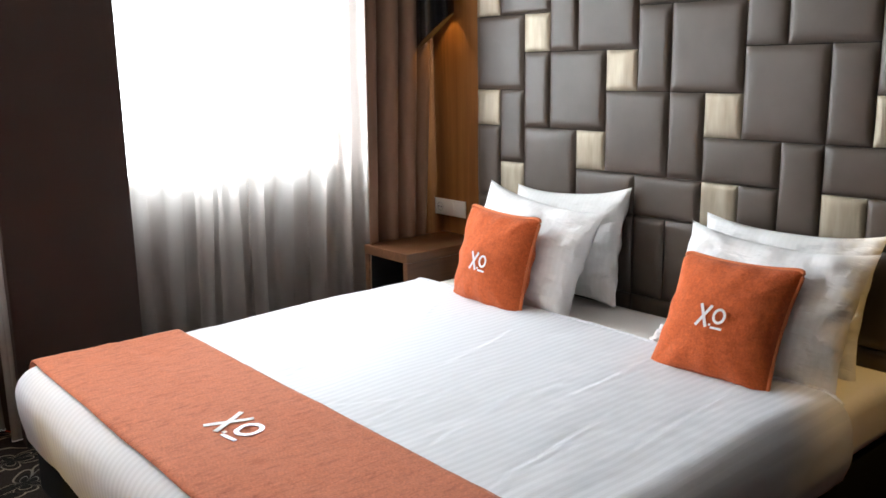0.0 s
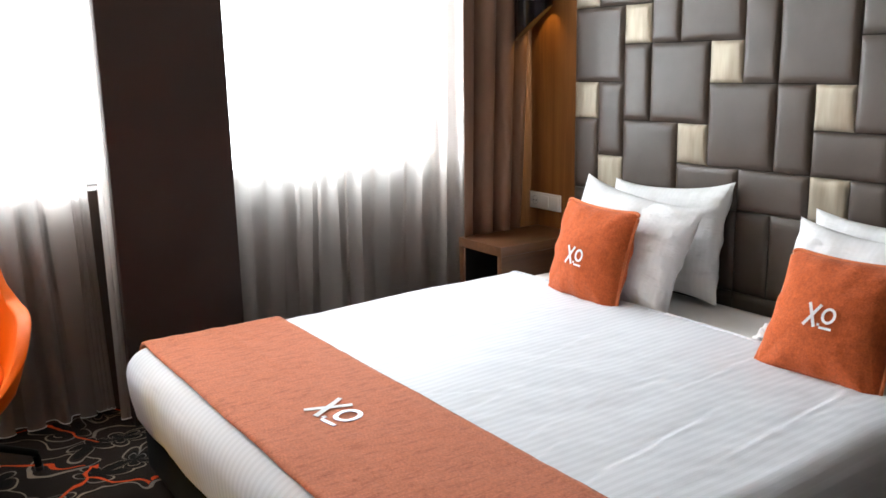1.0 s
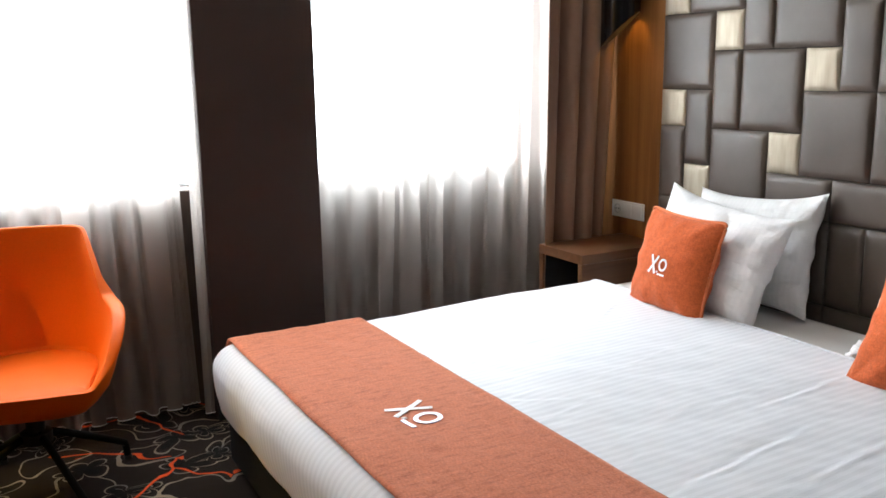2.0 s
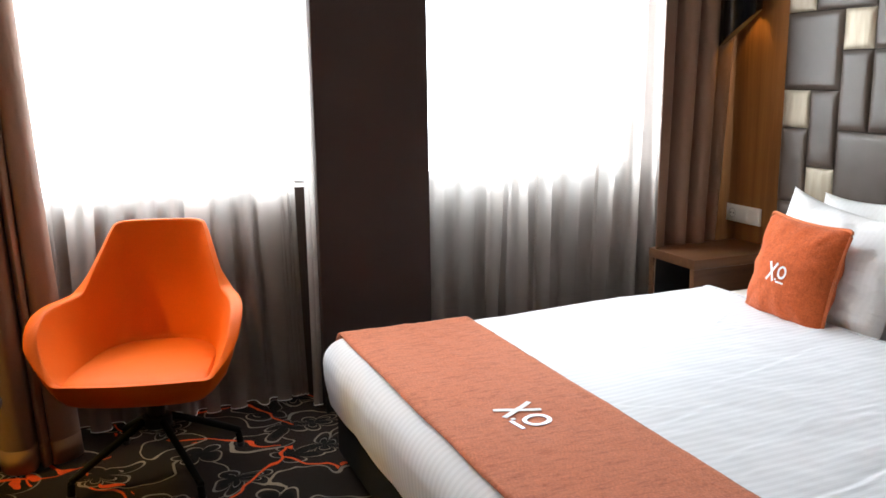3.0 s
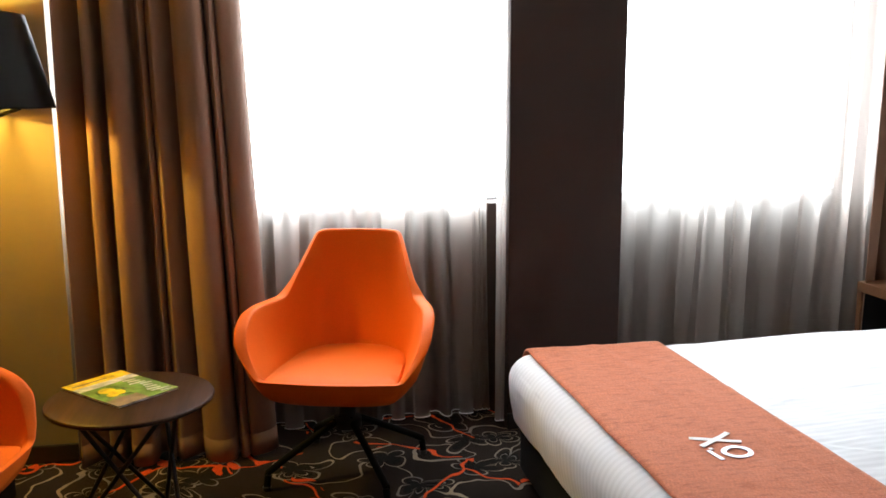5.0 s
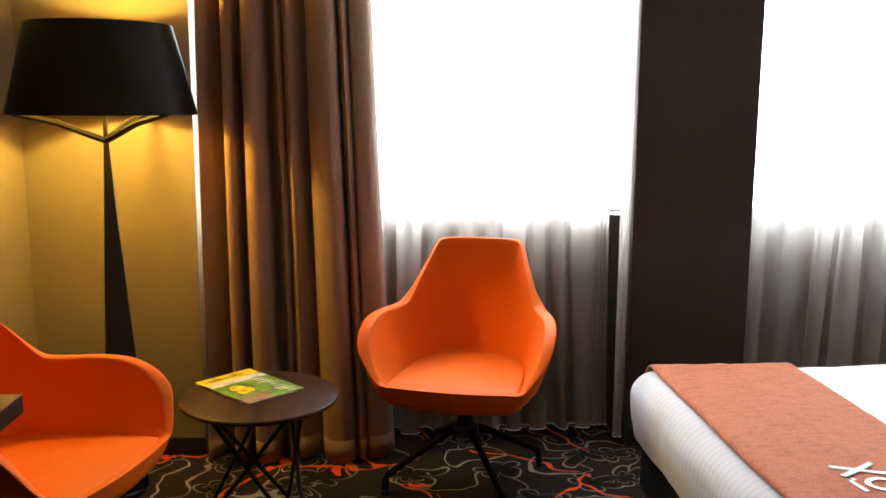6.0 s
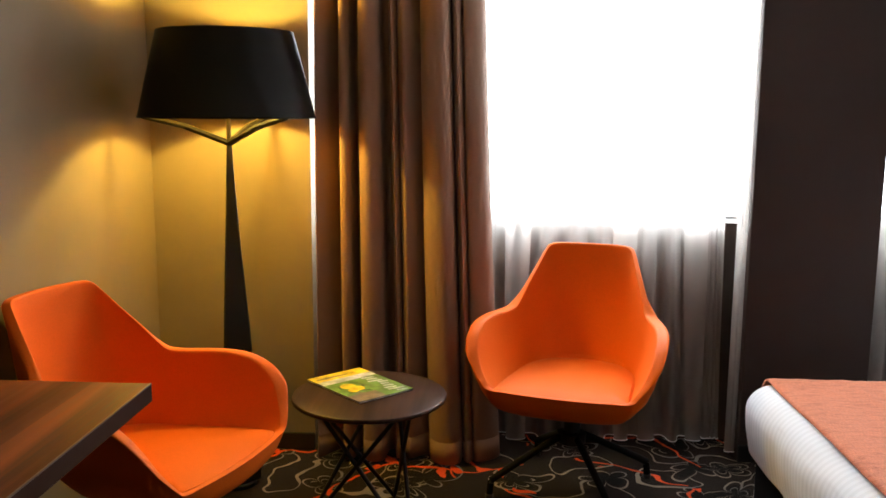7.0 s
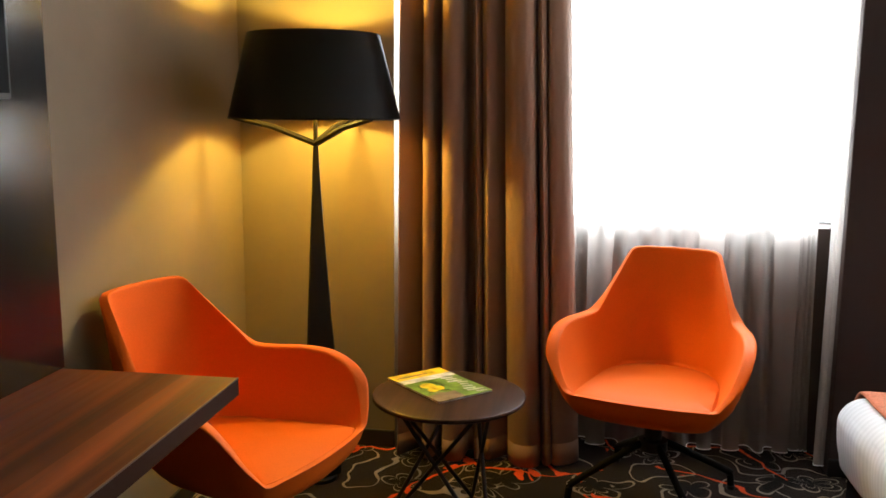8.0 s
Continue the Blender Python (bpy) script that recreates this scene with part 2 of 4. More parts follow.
    spot = n.math("MULTIPLY", n.math("LESS_THAN", cells(6.5), 0.17), n.math("LESS_THAN", edge, 0.09))
    orange = n.math("MAXIMUM", branch, n.math("MULTIPLY", spot, keep2))
    ground_col = n.mix(inside, (0.022, 0.0150, 0.0115), (0.010, 0.0075, 0.0065))
    shade_grey = n.ramp(n.noise(v, 4.5, 1), (0.35, (0.19, 0.175, 0.16)), (0.65, (0.36, 0.28, 0.19)))
    col = n.mix(grey, ground_col, shade_grey)
    col = n.mix(orange, col, (0.75, 0.085, 0.018))
    fleck = n.noise(v, 420, 2, 0.8)
    n.base(n.mix(0.75, col, n.mix(1.0, col, n.ramp(fleck, (0.3, 0.45), (0.7, 1.6)), "MULTIPLY")))
    n.bump(fleck, 0.9, 0.004)
    return m


M["carpet"] = carpet_cloth()


def finish_leather():
    n = Nodes(M["leather"])
    v = n.coords(world_space=True)
    n.base(n.ramp(n.noise(v, 6, 4), (0.3, (0.070, 0.051, 0.040)), (0.7, (0.090, 0.067, 0.053))))
    n.rough(n.math("MULTIPLY_ADD", n.noise(v, 25, 3), 0.16, 0.30))
    n.bump(n.noise(v, 700, 2, 0.6), 0.15, 0.0006)
    n.bump(n.noise(v, 24, 2), 0.2, 0.004)
    g = Nodes(M["gold"])
    v = g.coords((26, 26, 4), world_space=True)
    g.base(g.ramp(g.noise(v, 1.0, 3), (0.25, (0.27, 0.225, 0.165)), (0.75, (0.45, 0.39, 0.30))))
    g.bump(g.noise(v, 0.9, 1.5), 0.55, 0.008)
    s = Nodes(M["shade"])
    v = s.coords((4, 4, 0.3))
    s.rough(s.math("MULTIPLY_ADD", s.noise(v, 2.0, 2), 0.2, 0.34))
    s.bump(s.noise(v, 1.6, 1), 0.35, 0.012)
    for key in ("runner", "cushion"):
        r = Nodes(M[key])
        r.bump(r.noise(r.coords((150, 60, 150)), 1.0, 3, 0.65), 0.7, 0.003)
        old = r.b.inputs["Base Color"].links[0].from_socket
        slubs = r.noise(r.coords((16, 70, 60) if key == "runner" else (90, 90, 45)), 1.0, 4, 0.7, 0.8)
        r.base(r.mix(1.0 if key == "runner" else 0.45, old, r.ramp(slubs, (0.28, (0.66, 0.58, 0.56)), (0.48, (1.0, 1.0, 1.0)), (0.75, (1.14, 1.16, 1.2))), "MULTIPLY"))
    p = Nodes(M["pillow"])
    v = p.coords()
    p.bump(p.noise(v, 7, 3, 0.5, 0.8), 0.6, 0.014)
    p.bump(p.noise(p.coords((9, 9, 26)), 1.6, 3, 0.55, 1.2), 0.45, 0.006)
    p.bump(p.noise(p.coords((4, 4, 14)), 2.0, 3, 0.6, 1.5), 0.35, 0.01)
    p = Nodes(M["sheet"])
    v = p.coords(world_space=True)
    p.bump(p.noise(v, 9, 3, 0.5, 0.6), 0.4, 0.008)
    c = Nodes(M["curtain"])
    v = c.coords((30, 30, 1.5), world_space=True)
    c.bump(c.noise(v, 1.0, 3), 0.3, 0.004)


finish_leather()


def glow(name, color, strength):
    m = material(name, color, 0.4)
    b = m.node_tree.nodes["Principled BSDF"]
    b.inputs["Emission Color"].default_value = (*color, 1)
    b.inputs["Emission Strength"].default_value = strength
    return m


M["bulb"] = glow("warm_bulb", (1.0, 0.62, 0.22), 25.0)


# ---- building helpers ----
def mesh_from(name, bm, mats, smooth=True):
    me = bpy.data.meshes.new(name)
    bmesh.ops.recalc_face_normals(bm, faces=bm.faces)
    bm.to_mesh(me)
    bm.free()
    for mt in mats if isinstance(mats, (list, tuple)) else [mats]:
        me.materials.append(mt)
    if smooth:
        me.polygons.foreach_set("use_smooth", [True] * len(me.polygons))
        me.set_sharp_from_angle(angle=radians(38))
    return me


def part(name, bm, mat, parent=None, label="", smooth=True):
    ob = new(name, mesh_from(name, bm, mat, smooth))
    ob.parent = parent
    if label:
        tagged(ob, label)
    return ob


def thing(name, at, label, category, group="", kind="", turn=0.0):
    ob = new(name)
    ob.empty_display_size = 0.1
    ob.matrix_basis = pose(*at, 0, 0, turn)
    return tagged(ob, label, category, group, kind)


def setting(name, bm, mat, label, category, smooth=False):
    ob = new(name, mesh_from(name, bm, mat, smooth))
    return tagged(ob, label, category, kind="structure")


def box(bm, x0, x1, y0, y1, z0, z1, bevel=0.0, seg=2):
    made = bmesh.ops.create_cube(bm, size=1.0)["verts"]
    bmesh.ops.transform(bm, matrix=Matrix.LocRotScale(((x0 + x1) / 2, (y0 + y1) / 2, (z0 + z1) / 2), None, (abs(x1 - x0), abs(y1 - y0), abs(z1 - z0))), verts=made)
    if bevel:
        edges = list({e for v in made for e in v.link_edges})
        bmesh.ops.bevel(bm, geom=edges, offset=bevel, segments=seg, profile=0.5, affect="EDGES")
    return bm


def boxed(*a, **k):
    return box(bmesh.new(), *a, **k)


def surface(bm, rows, close_u=False, close_v=False, flip=False):
    """A sheet of quads through rows of points."""
    vs = [[bm.verts.new(p) for p in row] for row in rows]
    nu, nv = len(vs), len(vs[0])
    for i in range(nu if close_u else nu - 1):
        for j in range(nv if close_v else nv - 1):
            a, b, c, d = vs[i][j], vs[(i + 1) % nu][j], vs[(i + 1) % nu][(j + 1) % nv], vs[i][(j + 1) % nv]
            bm.faces.new((a, d, c, b) if flip else (a, b, c, d))
    return vs


def lathe(bm, profile, n=40, at=(0, 0, 0)):
    rows = [[(at[0] + r * math.cos(2 * math.pi * k / n), at[1] + r * math.sin(2 * math.pi * k / n), at[2] + z) for k in range(n)] for r, z in profile]
    return surface(bm, rows, close_v=True)


def tube(bm, points, radius, n=10, caps=True):
    pts = [Vector(p) for p in points]
    rows = []
    for i, p in enumerate(pts):
        d = (pts[min(i + 1, len(pts) - 1)] - pts[max(i - 1, 0)]).normalized()
        side = d.cross(Vector((0, 0, 1)))
        side = Vector((1, 0, 0)) if side.length < 1e-3 else side.normalized()
        up = side.cross(d)
        r = radius[i] if isinstance(radius, (list, tuple)) else radius
        rows.append([p + r * (math.cos(2 * math.pi * k / n) * side + math.sin(2 * math.pi * k / n) * up) for k in range(n)])
    vs = surface(bm, rows, close_v=True)
    if caps:
        bm.faces.new(vs[0])
        bm.faces.new(list(reversed(vs[-1])))
    return bm


def smooth_path(points, steps=6, closed=False):
    """Catmull-Rom through the points."""
    n = len(points)
    out = []
    for i in range(n if closed else n - 1):
        p = [Vector(points[(i + k) % n] if closed else points[min(max(i + k, 0), n - 1)]) for k in (-1, 0, 1, 2)]
        for s in range(steps):
            t = s / steps
            out.append(0.5 * (2 * p[1] + (p[2] - p[0]) * t + (2 * p[0] - 5 * p[1] + 4 * p[2] - p[3]) * t * t + (3 * p[1] - p[0] - 3 * p[2] + p[3]) * t ** 3))
    if not closed:
        out.append(Vector(points[-1]))
    return out


def wob(x, y, z=0.0, scale=1.0):
    return noise.noise(Vector((x * scale, y * scale, z * scale)))

# ---- the room ----
setting("floor", boxed(X_LEFT - 0.2, X_RIGHT + 0.2, Y_BACK - 0.2, Y_OUT, -0.12, 0.0), M["carpet"], "dark brown carpet with grey flower outlines and orange branches", "carpet")
setting("ceiling", boxed(X_LEFT - 0.2, X_RIGHT + 0.2, Y_BACK - 0.2, Y_OUT, Z_CEIL, Z_CEIL + 0.12), M["ceiling"], "plain white ceiling over the hotel room", "ceiling")
setting("wall_west", boxed(X_LEFT - 0.15, X_LEFT, Y_BACK - 0.2, Y_OUT, 0, Z_CEIL), M["wall_beige"], "beige textured wall beside the lamp and desk", "wall")
setting("wall_east", boxed(X_RIGHT, X_RIGHT + 0.15, Y_BACK - 0.2, Y_OUT, 0, Z_CEIL), M["wall_brown"], "dark brown wall behind the headboard", "wall")
setting("wall_south", boxed(X_LEFT, X_RIGHT, Y_BACK - 0.15, Y_BACK, 0, Z_CEIL), M["wall_brown"], "plain dark brown wall closing the room", "wall")
setting("wall_corner", boxed(X_LEFT, WIN[0][0], Y_FRONT, 3.25, 0, Z_CEIL), M["wall_beige"], "beige wall piece between corner and window", "wall")
setting("pillar", boxed(WIN[0][1], WIN[1][0], Y_FRONT - 0.02, 3.249, 0, Z_CEIL, 0.004), M["wall_brown"], "dark brown pillar between the two windows", "pillar")
# added piece hidden by the curtain, keeps daylight off the veneer panel
setting("wall_light_stop", boxed(2.2505, X_RIGHT, 3.2505, Y_OUT, 0, Z_CEIL), M["wall_brown"], "dark brown wall piece added behind the curtain to block daylight", "wall")
setting("wall_pier", boxed(0.68, 0.84, 3.2495, Y_OUT, 0, Z_CEIL), M["reveal"], "pale pier behind the pillar", "wall")
setting("wall_reveal", boxed(X_LEFT, -1.38, 3.2502, Y_OUT, 0, Z_CEIL), M["reveal"], "pale window reveal", "wall")
for k, (x0, x1) in enumerate(((-1.38, 0.68), (0.84, 2.25))):
    setting(f"wall_parapet_{k + 1}", boxed(x0, x1, Y_PARAPET, Y_OUT, 0, Z_SILL), M["recess"], "dark brown parapet under the window", "wall")
    setting(f"wall_lintel_{k + 1}", boxed(x0, x1, 3.25, Y_OUT, Z_HEAD, Z_CEIL), M["ceiling"], "white lintel over the window", "wall")
    w = thing(f"window_{k + 1}", ((x0 + x1) / 2, 3.52, Z_SILL), "tall white-framed window full of bright daylight", "window", "windows of the room", "structure")
    hw, hh, fr = (x1 - x0) / 2, Z_HEAD - Z_SILL, 0.045
    part("frame", boxed(-hw, -hw + fr, -0.03, 0.03, 0, hh, 0.004), M["frame"], w)
    part("frame", boxed(hw - fr, hw, -0.03, 0.03, 0, hh, 0.004), M["frame"], w)
    part("frame", boxed(-hw + fr, hw - fr, -0.03, 0.03, 0, 0.012, 0.003), M["frame"], w)
    part("frame", boxed(-hw + fr, hw - fr, -0.03, 0.03, hh - fr, hh, 0.004), M["frame"], w)
    pane = part("pane", boxed(-hw + fr, hw - fr, -0.004, 0.004, 0.012, hh - fr), M["glass"], w, smooth=False)
    pane.visible_shadow = False
bm = bmesh.new()
box(bm, X_LEFT, X_LEFT + 0.012, 1.70, Y_FRONT, 0, 0.07, 0.0051)
box(bm, X_LEFT + 0.012, WIN[0][0], Y_FRONT - 0.012, Y_FRONT, 0, 0.07, 0.0051)
setting("baseboard", bm, M["base"], "dark baseboard along the corner walls", "baseboard")
setting("trim", boxed(WIN[0][1] - 0.002, WIN[1][0] + 0.002, Y_FRONT - 0.032, Y_FRONT - 0.02, 0, 0.07, 0.0051), M["base"], "dark baseboard on the pillar", "baseboard")
setting("wall_panel", boxed(X_RIGHT - 0.012, X_RIGHT, 2.74, 3.25, 0, Z_CEIL), M["veneer"], "warm brown wood veneer panel beside the headboard", "wall panel")


# ---- headboard of padded panels ----
MOD_Y, MOD_Z, Y0, Z0 = 0.148, 0.1575, 2.736, 0.794
X_FACE = 2.478
# plan of the panels: equal neighbours are one panel, capitals are champagne satin
PANELS = """
ccaddbddaddbdd
ccaddbddaddbdd
Abbcaaccbcaacc
ccAcaabaacaabb
ccbddCbaabbcbb
AdbddeecDbbcAc
bdccAeeceedeee
bAccbbaaBadAbb
ddeeddcdccbcca
ddeeddcdccbcca
aabbaabbaaddbb
aabbaabbaaddbb
"""


def panel_plan():
    """Gives column, row, columns wide, rows high and tone of each panel, row 0 at height Z0."""
    rows = PANELS.split()[::-1]
    seen = set()
    for r in range(len(rows)):
        for c in range(len(rows[r])):
            if (c, r) in seen:
                continue
            ch = rows[r][c]
            w = h = 1
            while c + w < len(rows[r]) and rows[r][c + w] == ch:
                w += 1
            while r + h < len(rows) and rows[r + h][c] == ch:
                h += 1
            seen.update((c + i, r + j) for i in range(w) for j in range(h))
            yield c, r - 4, w, h, "g" if ch.isupper() else "d"


headboard = thing("headboard", (X_RIGHT, Y0 - 7 * MOD_Y, 0), "wall-high headboard of padded taupe and champagne panels", "headboard")


def puffed(w, h, depth=0.034, n=11):
    """A padded panel that faces -x, w along y, h along z, pulled in at its edges."""
    bm = bmesh.new()
    rows = []
    ts = [-1 + 2 * k / (n - 1) for k in range(n)]
    ts = [math.copysign(abs(t) ** 0.34, t) for t in ts]
    for a in ts:
        row = []
        for b in ts:
            fy = 1 - abs(a) ** (7.5 * w / 0.148)
            fz = 1 - abs(b) ** (7.5 * h / 0.1575)
            bulge = max(fy, 0) ** 0.85 * max(fz, 0) ** 0.85 * (1 + 0.05 * wob(a * 2.3 * w / 0.148, b * 2.3 * h / 0.1575, 4))
            pull = 0.0012
            row.append((-(0.020 + depth * bulge), a * (w / 2 - 0.0012 - pull * (1 - abs(b) ** 2) * 0.6), b * (h / 2 - 0.0012 - pull * (1 - abs(a) ** 2) * 0.6)))
        rows.append(row)
    vs = surface(bm, rows)
    ring = [vs[0][j] for j in range(n)] + [vs[i][n - 1] for i in range(1, n)] + [vs[n - 1][j] for j in range(n - 2, -1, -1)] + [vs[i][0] for i in range(n - 2, 0, -1)]
    back = [bm.verts.new((0, v.co.y, v.co.z)) for v in ring]
    for k in range(len(ring)):
        bm.faces.new((ring[k], ring[(k + 1) % len(ring)], back[(k + 1) % len(ring)], back[k]))
    return bm


part("backing_board", boxed(-0.03, 0.0, -7 * MOD_Y, 7 * MOD_Y, 0.05, Z0 + 8 * MOD_Z), M["seam"], headboard, smooth=False)
panel_meshes = {}
for c, r, w, h, tone in panel_plan():
    if (w, h, tone) not in panel_meshes:
        panel_meshes[w, h, tone] = mesh_from("panel", puffed(w * MOD_Y, h * MOD_Z, 0.009 if tone == "g" else 0.013), M["gold"] if tone == "g" else M["leather"])
    ob = new("panel", panel_meshes[w, h, tone])
    ob.parent = headboard
    ob.location = (-0.028, 7 * MOD_Y - (c + w / 2) * MOD_Y, Z0 + (r + h / 2) * MOD_Z)
    if tone == "g":
        tagged(ob, "champagne satin padded panel")


# ---- bed ----
BX0, BX1, BY0, BY1, ZB = 0.425, 2.44, 0.76, 2.685, 0.455
bed = thing("bed", ((BX0 + BX1) / 2, (BY0 + BY1) / 2, 0), "wide hotel bed on a black box spring", "bed")
hx, hy = (BX1 - BX0) / 2, (BY1 - BY0) / 2
part("box_spring", boxed(-hx + 0.02, hx, -hy + 0.03, hy - 0.03, 0.03, 0.25, 0.02, 3), M["boxspring"], bed, "black cloth box spring")
for sx in (-1, 1):
    for sy in (-1, 1):
        bm = bmesh.new()
        lathe(bm, [(0.0, 0.0), (0.025, 0.0), (0.03, 0.032), (0.0, 0.032)], 16, (sx * (hx - 0.12), sy * (hy - 0.12), 0))
        part("foot", bm, M["black"], bed)
part("mattress", boxed(-hx + 0.05, hx, -hy + 0.02, hy - 0.02, 0.252, ZB - 0.012, 0.05, 5), M["sheet"], bed, "mattress in a white fitted sheet")


def drape(s, half, radius, bulge=0.0):
    """Cross profile of a cloth over an edge: s runs outwards from the middle; gives offset and drop."""
    flat = half - radius
    if s <= flat:
        return s, 0.0
    arc = radius * math.pi / 2
    if s <= flat + arc:
        a = (s - flat) / radius
        return flat + radius * math.sin(a), radius * (1 - math.cos(a))
    d = s - flat - arc
    return half + bulge * math.sin(min(d / 0.12, 1.0) * math.pi) - 0.02 * min(d / 0.15, 1), radius + d


HEAD_X, HALF_X, HALF_Y, MID_Y = 2.03, 2.03 - (BX0 - 0.012), (BY1 - BY0) / 2 + 0.012, (BY0 + BY1) / 2
CREASES = ((1.25, 1.10, 8, 0.32, 0.0056), (1.55, 1.75, 14, 0.42, 0.0047), (1.15, 2.05, 20, 0.34, 0.0056), (1.72, 1.30, 4, 0.30, 0.0047), (1.35, 2.45, 4, 0.5, 0.0065), (1.75, 2.2, 35, 0.2, 0.0075), (1.05, 1.55, 10, 0.3, 0.0037), (1.62, 0.98, 6, 0.4, 0.0056))


def small_creases(count, seed):
    """Short fine creases scattered over the duvet's top: middle, turn in degrees, half length, height."""
    rnd = random.Random(seed)
    return [(rnd.uniform(1.0, 2.0), rnd.uniform(0.85, 2.6), rnd.gauss(6, 16), rnd.uniform(0.05, 0.16), rnd.uniform(0.002, 0.0042)) for _ in range(count)]


def draped(sx, sy, grow=0.0):
    """Where a cloth over the bed lies: sx runs from its head edge to the foot, sy from the middle to a side. Also gives how flat it lies and its drops."""
    ox, dx = drape(sx, HALF_X + 0.014 + grow, 0.10, 0.004)
    oy, dy = drape(abs(sy), HALF_Y + grow, 0.10, 0.01)
    x, y = HEAD_X - ox, MID_Y + math.copysign(oy, sy)
    drop = max(dx, dy) if min(dx, dy) < 1e-6 else (dx ** 3 + dy ** 3) ** (1 / 3)
    if dx > 0 and dy > 0:
        k = min(dx, dy) / 0.2
        x += 0.055 * k
        y -= math.copysign(0.055 * k, sy)
    return x, y, ZB + 0.012 - min(drop, 0.245), max(0.0, 1 - drop / 0.09), dx, dy


def duvet_sheet():
    """The duvet: flat and a little crumpled on top, tucked down at the foot and at both sides."""
    bm = bmesh.new()
    nx, ny = 320, 320
    creases = [(cx, cy, math.cos(radians(a)), math.sin(radians(a)), ln, amp) for cx, cy, a, ln, amp in list(CREASES) + small_creases(34, 5)]
    len_x, wide = HALF_X + 0.212, HALF_Y + 0.185
    rows = []
    for i in range(nx + 1):
        row = []
        for j in range(ny + 1):
            x, y, z, top, dx, dy = draped(len_x * i / nx, wide * (2 * j / ny - 1))
            crease = 0.0
            for cx, cy, ca, sa, ln, amp in creases:
                if top < 0.05 or abs(x - cx) > 1.1 * ln + 0.04 or abs(y - cy) > 1.1 * ln + 0.04:
                    continue
                u, v = (x - cx) * ca + (y - cy) * sa, -(x - cx) * sa + (y - cy) * ca
                v += 0.012 * wob(x * 6, y * 6, cx)
                fade = math.exp(-((u / ln) ** 4) * 3)
                crease += 0.75 * amp * fade * (0.6 * math.exp(-((v / 0.0085) ** 2)) - 0.4 * math.exp(-(((v - 0.016) / 0.014) ** 2)))
            soft = 0.008 * wob(x, y, 3, 2.5) + 0.0035 * wob(x, y * 1.6, 7, 6.0) + 0.0012 * wob(x, y * 2, 9, 15)
            z += top * (crease + soft) + 0.016 * top * min(max((x - 0.98) / 0.8, 0.0), 1.0)
            ripple = (1 - top) * 0.005 * (wob(x * 5, y * 5, 1) + 0.6 * wob(x * 13, y * 13, 2))
            row.append((x + (ripple if dx > 0.05 else 0), y + (ripple if dy > 0.05 else 0), z))
        rows.append(row)
    surface(bm, rows)
    return bm


duvet = thing("duvet", (0, 0, 0), "white striped damask duvet tucked round the bed", "duvet")
cover = part("cover", duvet_sheet(), M["linen"], duvet)
sol = cover.modifiers.new("thick", "SOLIDIFY")
sol.thickness, sol.offset = 0.012, -1
bm = bmesh.new()
hem_line = [draped(0.0, (HALF_Y - 0.03) * (2 * k / 90 - 1)) for k in range(91)]
tube(bm, [(x + 0.003 * wob(0, y * 9), y, z + 0.013 * top + 0.008 * wob(x, y, 3, 2.5) * top) for x, y, z, top, dx, dy in hem_line], 0.008, 8)
part("hem", bm, M["linen"], cover, "stitched white hem")


bm = bmesh.new()
for k, (tx, ty, tz, r) in enumerate(((2.055, 1.418, 0.482, 0.016), (2.062, 1.406, 0.503, 0.018), (2.07, 1.397, 0.526, 0.013))):
    ball = bmesh.ops.create_icosphere(bm, subdivisions=3, radius=r)["verts"]
    for v in ball:
        v.co = Vector((tx, ty, tz)) + v.co * (1 + 0.45 * wob(v.co.x * 90, v.co.y * 90, v.co.z * 90 + 3 * k))
part("tie", bm, M["emblem"], cover, "crumpled white cloth tie")


def runner_wave(x, y):
    return 0.0035 * wob(x, y, 2, 4) + 0.0018 * wob(x, y, 5, 14) + 0.0016 * wob(x * 3, y, 8, 16) + 0.003 * math.exp(-(((x + 0.05 * y - 0.83 + 0.015 * wob(x, y * 3, 4)) / 0.012) ** 2)) * max(0.0, min(1.0, (y - 1.7) / 0.4))


def runner_sheet():
    bm = bmesh.new()
    rows = []
    n = 150
    s0, s1 = HEAD_X - 0.941, HALF_X - 0.075 + 0.026
    for i in range(45):
        row = []
        for j in range(n + 1):
            sx, sy = s1 + (s0 - s1) * i / 44, (HALF_Y + 0.085) * (2 * j / n - 1)
            x, y, z, top, dx, dy = draped(sx + 0.004 * wob(sy * 2.5, 0.4, 5), sy, 0.005)
            row.append((x, y, z + 0.003 + 0.008 * top + runner_wave(x, y)))
        rows.append(row)
    surface(bm, rows)
    return bm


runner = thing("bed_runner", (0, 0, 0), "terracotta woven runner with white emblem across the bed foot", "bed runner")
rc = part("cloth", runner_sheet(), M["runner"], runner)
sol = rc.modifiers.new("thick", "SOLIDIFY")
sol.thickness, sol.offset = 0.006, 1
bm = bmesh.new()
for sx in (HEAD_X - 0.940, HALF_X - 0.075 + 0.025):
    line = []
    for k in range(76):
        x, y, z, top, dx, dy = draped(sx + 0.004 * wob((HALF_Y + 0.08) * (2 * k / 75 - 1) * 2.5, 0.4, 5), (HALF_Y + 0.08) * (2 * k / 75 - 1), 0.005)
        line.append((x, y, z + 0.005 + 0.008 * top + runner_wave(x, y)))
    tube(bm, line, 0.0032, 6)
part("border", bm, M["runner"], rc)


